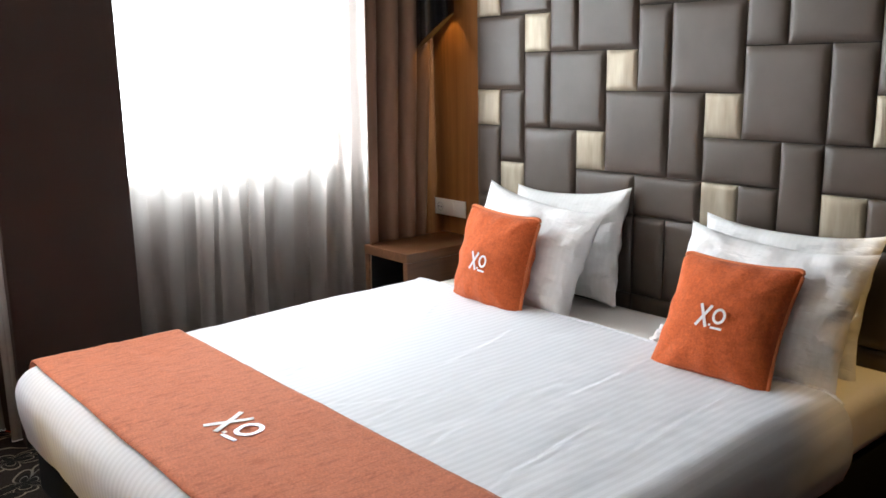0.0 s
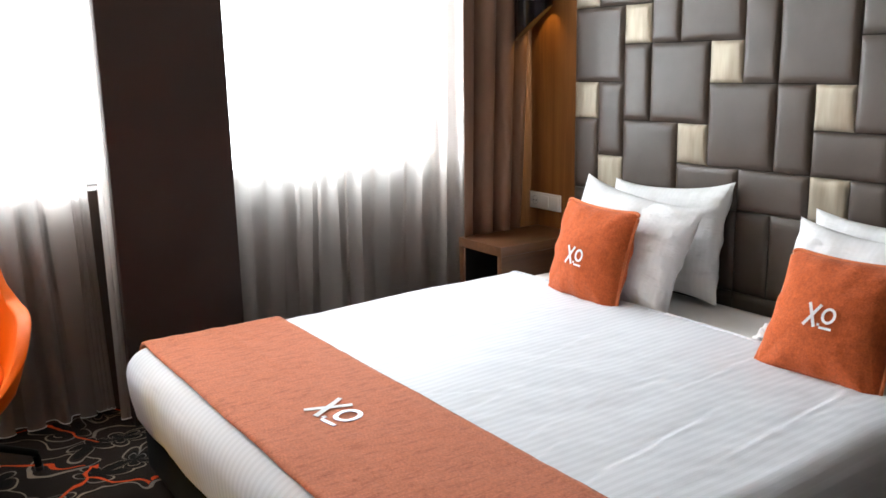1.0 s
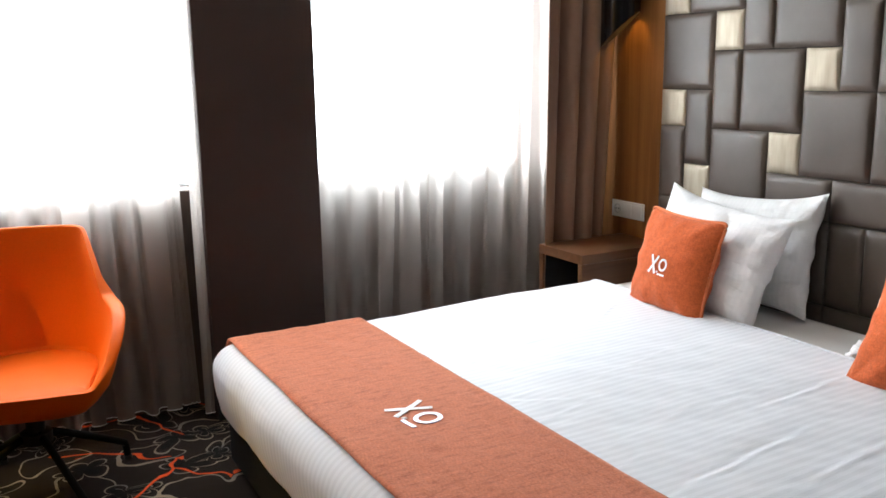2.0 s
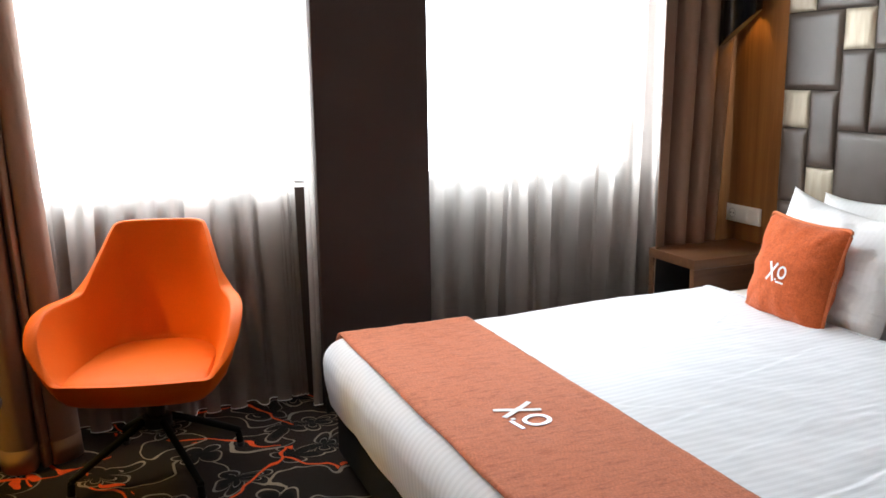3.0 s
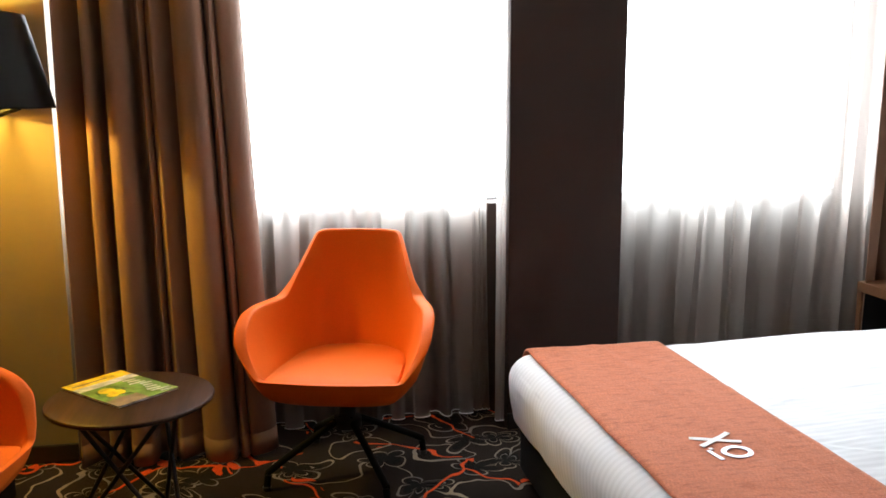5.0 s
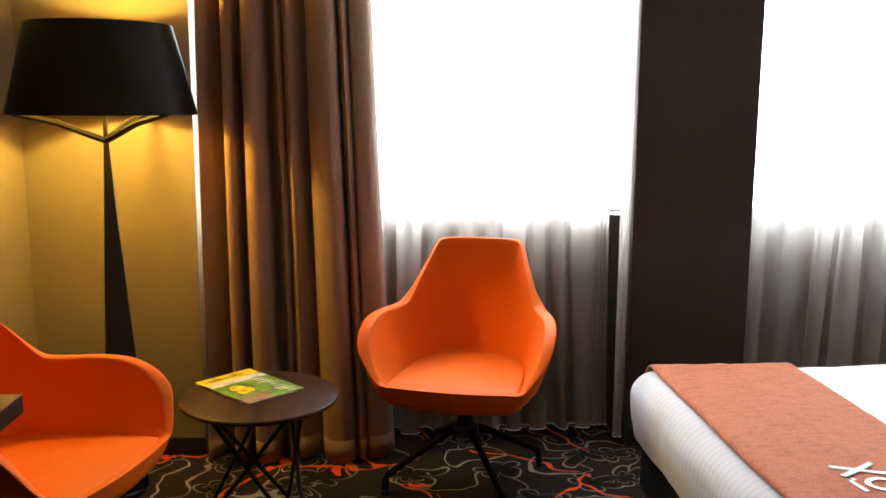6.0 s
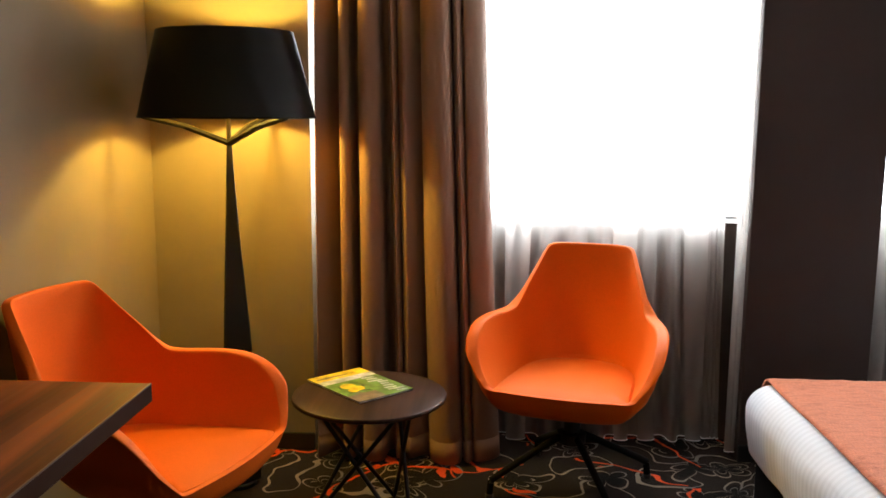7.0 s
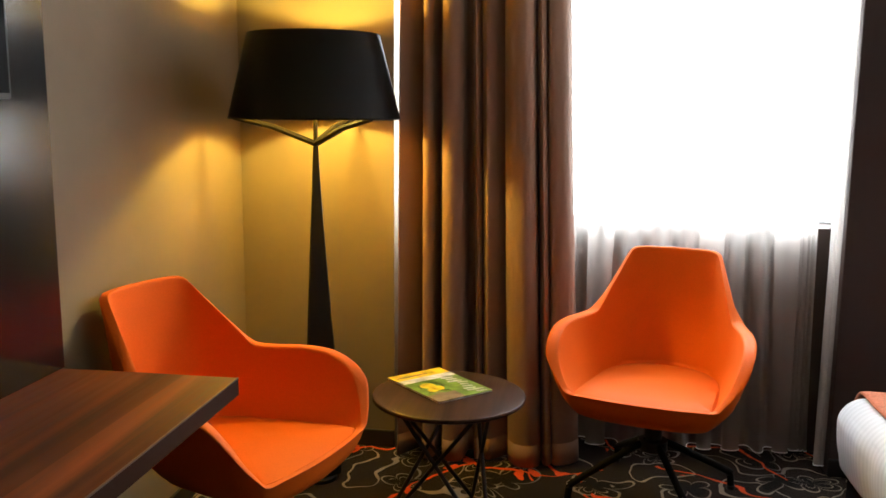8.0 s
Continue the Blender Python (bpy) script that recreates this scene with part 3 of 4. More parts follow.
def stroke(bm, a, b, width, lift=0.002, thick=0.002):
    """A flat strip from a to b in the xy plane."""
    a, b = Vector((*a, 0)), Vector((*b, 0))
    d = (b - a).normalized()
    n = Vector((-d.y, d.x, 0)) * width / 2
    low = [a - n, b - n, b + n, a + n]
    v0 = [bm.verts.new((p.x, p.y, lift)) for p in low]
    v1 = [bm.verts.new((p.x, p.y, lift + thick)) for p in low]
    bm.faces.new(v1)
    bm.faces.new(list(reversed(v0)))
    for k in range(4):
        bm.faces.new((v0[k], v0[(k + 1) % 4], v1[(k + 1) % 4], v1[k]))


def band(bm, cx, cy, rx, ry, width, lift=0.001, thick=0.0016, n=28):
    """A flat oval ring."""
    rows = []
    for kr, z in ((1, lift), (1, lift + thick), (0, lift + thick), (0, lift)):
        rows.append([(cx + (rx + (kr - 0.5) * width) * math.cos(2 * math.pi * i / n), cy + (ry + (kr - 0.5) * width) * math.sin(2 * math.pi * i / n), z) for i in range(n)])
    surface(bm, rows, close_u=True, close_v=True)


def emblem_shapes(s):
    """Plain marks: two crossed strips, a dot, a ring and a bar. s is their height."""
    marks = []
    for a, b, w, lift in (((-0.62, -0.5), (-0.08, 0.5), 0.13, 0.001), ((-0.60, 0.5), (-0.12, -0.5), 0.13, 0.0016), ((-0.02, -0.36), (0.08, -0.36), 0.1, 0.001), ((0.1, -0.47), (0.64, -0.47), 0.1, 0.0013)):
        bm = bmesh.new()
        stroke(bm, (a[0] * s, a[1] * s), (b[0] * s, b[1] * s), w * s, lift, 0.0014)
        bmesh.ops.subdivide_edges(bm, edges=[e for e in bm.edges if e.calc_length() > 0.3 * s], cuts=6)
        marks.append(bm)
    bm = bmesh.new()
    band(bm, 0.36 * s, 0.08 * s, 0.25 * s, 0.30 * s, 0.115 * s)
    marks.append(bm)
    return marks


spot = pose(0.70, 1.705, 0, 0, 0, -84)
for k, bm in enumerate(emblem_shapes(0.112)):
    for v in bm.verts:
        p = spot @ v.co
        v.co = (p.x, p.y, ZB + 0.024 + runner_wave(p.x, p.y) + 0.0054 + v.co.z)
    part("emblem_mark", bm, M["emblem"] if k < 3 else M["foil"], runner, "" if k < 3 else "silver foil mark")


# ---- pillows and cushions ----
def blunted(u, v, p):
    """How far a square's point is pulled in so that its outline gets round corners."""
    m = max(abs(u), abs(v))
    if p == 0 or m < 1e-6:
        return 1.0
    return 1 / (abs(u / m) ** p + abs(v / m) ** p) ** (1 / p)


def pillow_mesh(w, h, t, seed, pinch=0.12, n=40, ears=0.02, power=2.4, puff=0.47, rumple=1.0, blunt=0.0):
    """A soft pillow standing in the xz plane, its base at z=0, facing -y."""
    bm = bmesh.new()

    def sheet(side):
        rows = []
        for i in range(n + 1):
            u = -1 + 2 * i / n
            row = []
            for j in range(n + 1):
                v = -1 + 2 * j / n
                e = (1 - abs(u) ** power) * (1 - abs(v) ** power)
                th = t / 2 * max(e, 0) ** puff
                corner = (abs(u) * abs(v)) ** 3
                x = w / 2 * u * (1 - pinch * (1 - v * v) * abs(u) ** 3) + math.copysign(ears * 0.4 * corner, u)
                z = h / 2 * v * (1 - pinch * 0.8 * (1 - u * u) * abs(v) ** 3) + math.copysign(ears * corner, v)
                x, z = x * blunted(u, v, blunt), z * blunted(u, v, blunt)
                wr = rumple * 0.013 * wob(u * 2.2, v * 2.2, seed) + rumple * (0.007 * wob(u * 5, v * 5, seed + 3) + 0.003 * wob(u * 12, v * 9, seed + 6))
                ray = math.sin(math.atan2(v, u) * 11 + seed) * 0.006 * (max(abs(u), abs(v)) ** 3)
                y = side * (th + (wr + ray) * min(1, th / (t * 0.15)))
                row.append((x, y, z + h / 2 * 0.97))
            rows.append(row)
        return rows

    surface(bm, sheet(-1))
    surface(bm, sheet(1), flip=True)
    bmesh.ops.remove_doubles(bm, verts=bm.verts, dist=0.0004)
    return bm


def outline(w, h, pinch=0.05, ears=0.018, n=34, blunt=0.0):
    pts = []
    side = [-1 + 2 * k / n for k in range(n)]
    for u, v in [(s, -1) for s in side] + [(1, s) for s in side] + [(-s, 1) for s in side] + [(-1, -s) for s in side]:
        corner = (abs(u) * abs(v)) ** 3
        x = w / 2 * u * (1 - pinch * (1 - v * v) * abs(u) ** 3) + math.copysign(ears * 0.4 * corner, u)
        z = h / 2 * v * (1 - pinch * 0.8 * (1 - u * u) * abs(v) ** 3) + math.copysign(ears * corner, v)
        x, z = x * blunted(u, v, blunt), z * blunted(u, v, blunt)
        pts.append((x, 0, z + h / 2 * 0.97))
    return pts


def place(ob, x, y, z, lean, turn, roll=0.0):
    """turn 0 faces -x; lean tips its top towards the headboard."""
    ob.matrix_basis = pose(x, y, z, 0, 0, -90 + turn) @ pose(0, 0, 0, -lean) @ pose(0, 0, 0, 0, roll, 0)


ZP = ZB - 0.004
PILLOWS = [(2.325, 2.095, 15, 0, -4, 0.585, 0.425, 0.15, 1), (2.085, 2.135, 21, 0, 6, 0.615, 0.42, 0.17, 2), (2.265, 1.155, 17, 0, 0, 0.595, 0.415, 0.15, 3), (2.06, 1.115, 22, 0, 2, 0.595, 0.41, 0.16, 4)]
for px_, py_, lean, turn, roll, w, h, t, seed in PILLOWS:
    p = thing("pillow", (0, 0, 0), "plump white cotton pillow leaning against the headboard", "pillow", "pillows on the bed")
    part("case", pillow_mesh(w, h, t, seed, 0.07, 56, 0.022, 2.4, 0.47, 1.25), M["pillow"], p)
    place(p, px_, py_, ZP + 0.3 * math.sin(radians(abs(roll))) * 0.6, lean, turn, roll)
CUSHIONS = [(1.97, 2.145, 15, -1, 2, 11), (1.905, 1.13, 29, 2, 0, 12)]
for px_, py_, lean, turn, roll, seed in CUSHIONS:
    c = thing("cushion", (0, 0, 0), "square orange woven cushion with piping and a white emblem", "cushion", "orange cushions on the bed")
    cw, chh = 0.385, 0.38
    cov = part("cover", pillow_mesh(cw, chh, 0.18, seed, 0.085, 40, 0.004, 2.0, 0.52, 0.3, 16.0), M["cushion"], c)
    bm = bmesh.new()
    loop = outline(cw, chh, 0.085, 0.004, 34, 16.0)
    tube(bm, loop + loop[:2], 0.0062, 7, False)
    part("piping", bm, M["piping"], cov, "light orange piping")
    for bm in emblem_shapes(0.066):
        e = part("emblem_mark", bm, M["emblem"], c)
        e.matrix_basis = pose(0.008, -0.092, chh * 0.445, 90)
    place(c, px_, py_, ZP + 0.012, lean, turn, roll)


# ---- nightstand, sockets, sconces ----
stand = thing("nightstand", (2.28, 2.87, 0), "open walnut nightstand between bed and curtain", "nightstand")
sx0, sx1, sy0, sy1, st = -0.25, 0.236, -0.160, 0.160, 0.568
part("top", boxed(sx0, sx1, sy0, sy1, st - 0.042, st, 0.002), M["stand"], stand)
part("side_panel", boxed(sx0 + 0.002, sx1, sy0, sy0 + 0.03, 0.0, st - 0.042, 0.002), M["stand"], stand)
part("side_panel", boxed(sx0 + 0.002, sx1, sy1 - 0.03, sy1, 0.0, st - 0.042, 0.002), M["stand"], stand)
part("back_panel", boxed(sx1 - 0.02, sx1 - 0.002, sy0 + 0.03, sy1 - 0.03, 0.0, st - 0.042), M["stand_shade"], stand)
# thin black sheets over the inner faces, added to deepen the shade there
part("shade_liner", boxed(sx0 + 0.012, sx1 - 0.02, sy0 + 0.0302, sy0 + 0.033, 0.0, st - 0.0455), M["stand_shade"], stand, smooth=False)
part("shade_liner", boxed(sx0 + 0.012, sx1 - 0.02, sy1 - 0.033, sy1 - 0.0302, 0.0, st - 0.0455), M["stand_shade"], stand, smooth=False)
part("shade_liner", boxed(sx0 + 0.012, sx1 - 0.02, sy0 + 0.0302, sy1 - 0.0302, st - 0.0452, st - 0.0422), M["stand_shade"], stand, smooth=False)
part("shelf", boxed(sx0 + 0.02, sx1 - 0.02, sy0 + 0.0335, sy1 - 0.0335, 0.22, 0.245, 0.002), M["stand_shade"], stand)

plate = thing("wall_socket", (X_RIGHT - 0.012, 2.975, 0.69), "white triple socket plate with socket and switches", "wall socket")
part("plate", boxed(-0.009, 0.0, -0.112, 0.112, -0.0405, 0.0405, 0.003), M["socket"], plate)
bm = bmesh.new()
lathe(bm, [(0.0, -0.001), (0.0185, -0.001), (0.0205, 0.0015), (0.022, 0.0015), (0.022, 0.0)], 28)
ring = part("socket_bowl", bm, M["socket_bowl"], plate, "round socket bowl")
ring.matrix_basis = pose(-0.0092, 0.071, 0, 0, -90, 0)
# small dark discs drawn for the shaded pin holes
for dy in (-0.0095, 0.0095):
    bm = bmesh.new()
    lathe(bm, [(0.0, 0.0022), (0.0032, 0.0022), (0.0032, 0.0)], 12)
    h = part("pin_hole", bm, M["socket_dark"], plate)
    h.matrix_basis = pose(-0.0095, 0.071 + dy, 0, 0, -90, 0)
for dy in (0.0, -0.071):
    part("switch", boxed(-0.013, -0.008, dy - 0.029, dy + 0.029, -0.029, 0.029, 0.0025), M["socket"], plate)


def sconce(y, watts):
    """A slanted black tube on the wall that lights the panel below it."""
    at = thing("wall_lamp", (2.42, y, 1.47), "black slant-cut tube wall lamp shining down the panel", "wall lamp", "bedside wall lamps")
    n, r = 40, 0.088
    top = 0.42

    def low(a):
        return 0.062 + 0.078 * math.cos(a - radians(-48))

    for nm, rr, mt in (("shade", r, M["sconce"]), ("lining", r - 0.004, M["sconce_in"])):
        bm = bmesh.new()
        angles = [2 * math.pi * k / n for k in range(n)]
        surface(bm, [[(rr * math.cos(a), rr * math.sin(a), z if z else low(a)) for a in angles] for z in (0, top)], close_v=True)
        if nm == "shade":
            vs = [bm.verts.new(((r - 0.004) * math.cos(a), (r - 0.004) * math.sin(a), low(a))) for a in angles]
            vo = [bm.verts.new((r * math.cos(a), r * math.sin(a), low(a) - 0.0002)) for a in angles]
            for k in range(n):
                bm.faces.new((vs[k], vs[(k + 1) % n], vo[(k + 1) % n], vo[k]))
        if nm == "shade":
            tube_shade = part(nm, bm, mt, at)
        else:
            part(nm, bm, mt, tube_shade, "dark lining")
    bm = bmesh.new()
    lathe(bm, [(0.0, top - 0.004), (r - 0.003, top - 0.004), (r - 0.003, top - 0.001), (0.0, top - 0.001)], 32)
    part("cap", bm, M["sconce"], at)
    part("bracket", boxed(0.075, 0.11, -0.03, 0.03, 0.25, 0.37, 0.004), M["black"], at)
    bm = bmesh.new()
    bmesh.ops.create_uvsphere(bm, u_segments=16, v_segments=10, radius=0.022)
    b = part("bulb", bm, M["bulb"], at)
    b.location = (0.0, 0.0, 0.30)
    lamp = bpy.data.lights.new("wall_lamp_light", "POINT")
    lamp.energy, lamp.color, lamp.shadow_soft_size = watts, (1.0, 0.60, 0.15), 0.02
    lo = new("wall_lamp_light", lamp)
    lo.location = (2.445, y - 0.045, 1.69)


sconce(2.955, SCONCE_WATTS)
sconce(0.46, 6.0 * SCONCE_WATTS)


# ---- curtains ----
# plan lines of the heavy curtains, across and towards the window, from one edge to the other
LEFT_FOLDS = [(-1.084, 2.985), (-1.050, 3.04), (-1.014, 3.105), (-1.006, 3.05), (-0.998, 2.995), (-0.984, 2.985), (-0.968, 3.0), (-0.962, 3.05), (-0.955, 3.10), (-0.938, 3.105),
              (-0.932, 3.05), (-0.925, 2.985), (-0.896, 2.965), (-0.866, 2.985), (-0.856, 3.05), (-0.85, 3.10), (-0.828, 3.105), (-0.822, 3.06), (-0.81, 3.01), (-0.795, 3.025),
              (-0.788, 3.05), (-0.765, 3.0), (-0.735, 3.025), (-0.703, 3.07), (-0.697, 3.02), (-0.675, 2.975), (-0.63, 2.96), (-0.598, 2.985), (-0.590, 3.04), (-0.585, 3.055),
              (-0.578, 3.01), (-0.565, 2.99), (-0.55, 3.015), (-0.546, 3.045), (-0.535, 3.01), (-0.50, 3.02), (-0.468, 3.05), (-0.455, 3.09), (-0.47, 3.11)]
RIGHT_FOLDS = [(2.046, 2.99), (2.08, 3.008), (2.125, 3.032), (2.152, 3.075), (2.165, 3.115), (2.174, 3.09), (2.185, 3.03), (2.215, 3.01), (2.248, 3.03), (2.258, 3.09),
               (2.275, 3.12), (2.285, 3.08), (2.300, 3.03), (2.335, 3.015), (2.368, 3.04), (2.38, 3.09), (2.40, 3.12), (2.415, 3.08), (2.44, 3.05), (2.47, 3.065), (2.48, 3.11)]


def folded_sheet(plan, z0, z1, seed, low_left=0.0, low_right=0.0, nz=30, first=0):
    """A heavy cloth that hangs in tube folds along a plan line; its edges shift by low_left and low_right towards the hem."""
    bm = bmesh.new()
    xa, xb = plan[0][0], plan[-2][0]
    rows = []
    for j in range(first, nz + 1):
        f = j / nz
        line = []
        for k, (x, y) in enumerate(plan):
            u = (x - xa) / (xb - xa)
            shift = (low_left * (1 - u) + low_right * u) * (f - 0.5)
            line.append((x + shift + 0.012 * wob(x * 9, f * 1.3, seed) * (0.3 + f), y + 0.02 * wob(x * 8, f * 1.6, seed + 4) * (0.3 + f), 0))
        row = smooth_path(line, 5)
        rows.append([(p.x, p.y, z1 + (z0 - z1) * f + (0.008 * wob(p.x * 6, 0, seed) if j == nz else 0)) for p in row])
    surface(bm, rows)
    return bm


def voile_sheet(x0, x1, y, z0, z1, seed, widths=(0.07, 0.15), slant=0.0, nz=22, limit=9.0, gather=0):
    """A thin cloth in soft folds that double back over themselves; slant lets its far edge swing out at the hem."""
    rnd = random.Random(seed)
    folds, total = [], 0.0
    while total < x1 - x0:
        w = rnd.uniform(*widths)
        folds.append((w, rnd.uniform(1.4, 2.2), rnd.uniform(0.045, 0.088)))
        total += w
    folds += [(0.018, 2.0, 0.05)] * gather
    bm = bmesh.new()
    rows = []
    steps = 16
    for j in range(nz + 1):
        f = j / nz
        z = z1 + (z0 - z1) * f
        sizes = [w * (1 + 0.35 * wob(k * 1.7, f * 1.1, seed + 1)) for k, (w, turn, deep) in enumerate(folds)]
        k_row = (x1 - x0 + slant * f ** 3) / sum(sizes)
        x = x0
        row = []
        for k, (w, turn, deep) in enumerate(folds):
            om = min(turn * (1 + 0.22 * wob(k * 2.3, f * 1.4, seed + 2)), 2.15)
            th = [om * math.sin(2 * math.pi * (q + 0.5) / steps) for q in range(steps)]
            unit = sizes[k] * k_row / sum(math.cos(a) for a in th)
            px, py = x, y + 0.008 * wob(k * 0.9, f, seed + 3)
            squash = min(deep, 0.8 * sizes[k]) / (unit * sum(math.sin(a) for a in th[:steps // 2]))
            for a in th:
                row.append((px, py, z))
                px += unit * math.cos(a)
                py -= unit * math.sin(a) * squash
            x += sizes[k] * k_row
        row.append((x, y, z))
        rows.append([(min(p[0], limit), p[1], p[2] + 0.012 * f ** 8 * wob(p[0] * 4, 0.3, seed)) for p in row])
    surface(bm, rows)
    hem = bmesh.new()
    tube(hem, rows[-1], 0.0022, 5)
    return bm, hem


def hung(name, at, label, bm, mat, group):
    c = thing(name, at, label, "curtain", group)
    bmesh.ops.translate(bm, vec=(-at[0], -at[1], -at[2]), verts=bm.verts)
    return c, part("cloth", bm, mat, c)


def heavy_curtain(plan, label, seed, low_left, low_right):
    at = ((plan[0][0] + plan[-1][0]) / 2, 3.04, 0.012)
    c, cloth_ob = hung("curtain", at, label, folded_sheet(plan, 0.012, Z_CEIL - 0.05, seed, low_left, low_right), M["curtain"], "heavy curtains")
    hem = folded_sheet(plan, 0.012, Z_CEIL - 0.05, seed, low_left, low_right, first=29)
    bmesh.ops.translate(hem, vec=(-at[0], -at[1], -at[2]), verts=hem.verts)
    for ob, thick in ((cloth_ob, 0.0025), (part("hem", hem, M["curtain"], cloth_ob), 0.005)):
        sol = ob.modifiers.new("thick", "SOLIDIFY")
        sol.thickness, sol.offset = thick, 0.0
    return c


def voile_curtain(x0, x1, y, label, seed, widths, slant=0.0, limit=9.0, gather=0):
    at = ((x0 + x1) / 2, y, 0.03)
    bm, hem = voile_sheet(x0, x1, y, 0.03, Z_CEIL - 0.05, seed, widths, slant, 22, limit, gather)
    c, cloth_ob = hung("sheer_curtain", at, label, bm, M["sheer"], "sheer curtains")
    bmesh.ops.translate(hem, vec=(-at[0], -at[1], -at[2]), verts=hem.verts)
    part("hem", hem, M["emblem"], cloth_ob, "white stitched hem")


heavy_curtain(LEFT_FOLDS, "heavy taupe satin curtain gathered at the window side", 3, -0.02, 0.10)
heavy_curtain(RIGHT_FOLDS, "heavy taupe satin curtain gathered behind the nightstand", 8, -0.03, -0.11)
voile_curtain(-1.02, 0.464, 3.285, "translucent white voile curtain in soft folds", 21, (0.08, 0.15), 0.03, gather=4)
voile_curtain(0.480, 0.517, 3.14, "narrow end of a translucent white voile curtain", 25, (0.02, 0.03), 0.0, 0.519)
voile_curtain(1.012, 2.33, 3.238, "translucent white voile curtain in soft folds", 31, (0.10, 0.17))
for x0, x1, yy in ((-1.13, 0.52, 3.17), (-1.13, 0.52, 3.04), (0.995, 2.5, 3.17), (0.995, 2.5, 3.085)):
    setting("trim", boxed(x0, x1, yy - 0.01, yy + 0.01, Z_CEIL - 0.05, Z_CEIL - 0.0005), M["frame"], "white curtain rail under the ceiling", "curtain rail")


# ---- upholstered swivel chair ----
# rim and seat outlines from the middle of the back round to the front corner: across, back, height
RIM = [(0.0, 0.304, 0.839), (0.065, 0.300, 0.839), (0.122, 0.290, 0.838), (0.148, 0.280, 0.833), (0.162, 0.266, 0.817), (0.186, 0.210, 0.756), (0.211, 0.148, 0.690), (0.231, 0.102, 0.637), (0.242, 0.076, 0.623), (0.260, 0.024, 0.621), (0.281, -0.052, 0.623), (0.296, -0.126, 0.615), (0.300, -0.188, 0.587), (0.293, -0.231, 0.545), (0.276, -0.256, 0.498), (0.251, -0.277, 0.457), (0.228, -0.287, 0.434)]
SEAT = [(0.0, 0.242, 0.412), (0.055, 0.238, 0.412), (0.10, 0.226, 0.412), (0.132, 0.208, 0.412), (0.155, 0.188, 0.412), (0.178, 0.158, 0.412), (0.197, 0.118, 0.412), (0.207, 0.085, 0.412), (0.213, 0.05, 0.412), (0.218, 0.01, 0.412), (0.223, -0.05, 0.414), (0.227, -0.11, 0.417), (0.229, -0.165, 0.420), (0.230, -0.212, 0.424), (0.229, -0.250, 0.427), (0.226, -0.266, 0.429), (0.222, -0.278, 0.430)]
FRONT = [(0.17, -0.296, 0.433), (0.09, -0.304, 0.433), (0.0, -0.307, 0.433)]


def half_loop(pts):
    """The whole closed loop, mirrored, starting at the middle of the back."""
    side = [(0.972 * x, y, z) for x, y, z in pts + FRONT]
    fine = smooth_path(side, 4)
    left = [Vector((-p.x, p.y, p.z)) for p in fine[1:-1]]
    return fine + list(reversed(left))


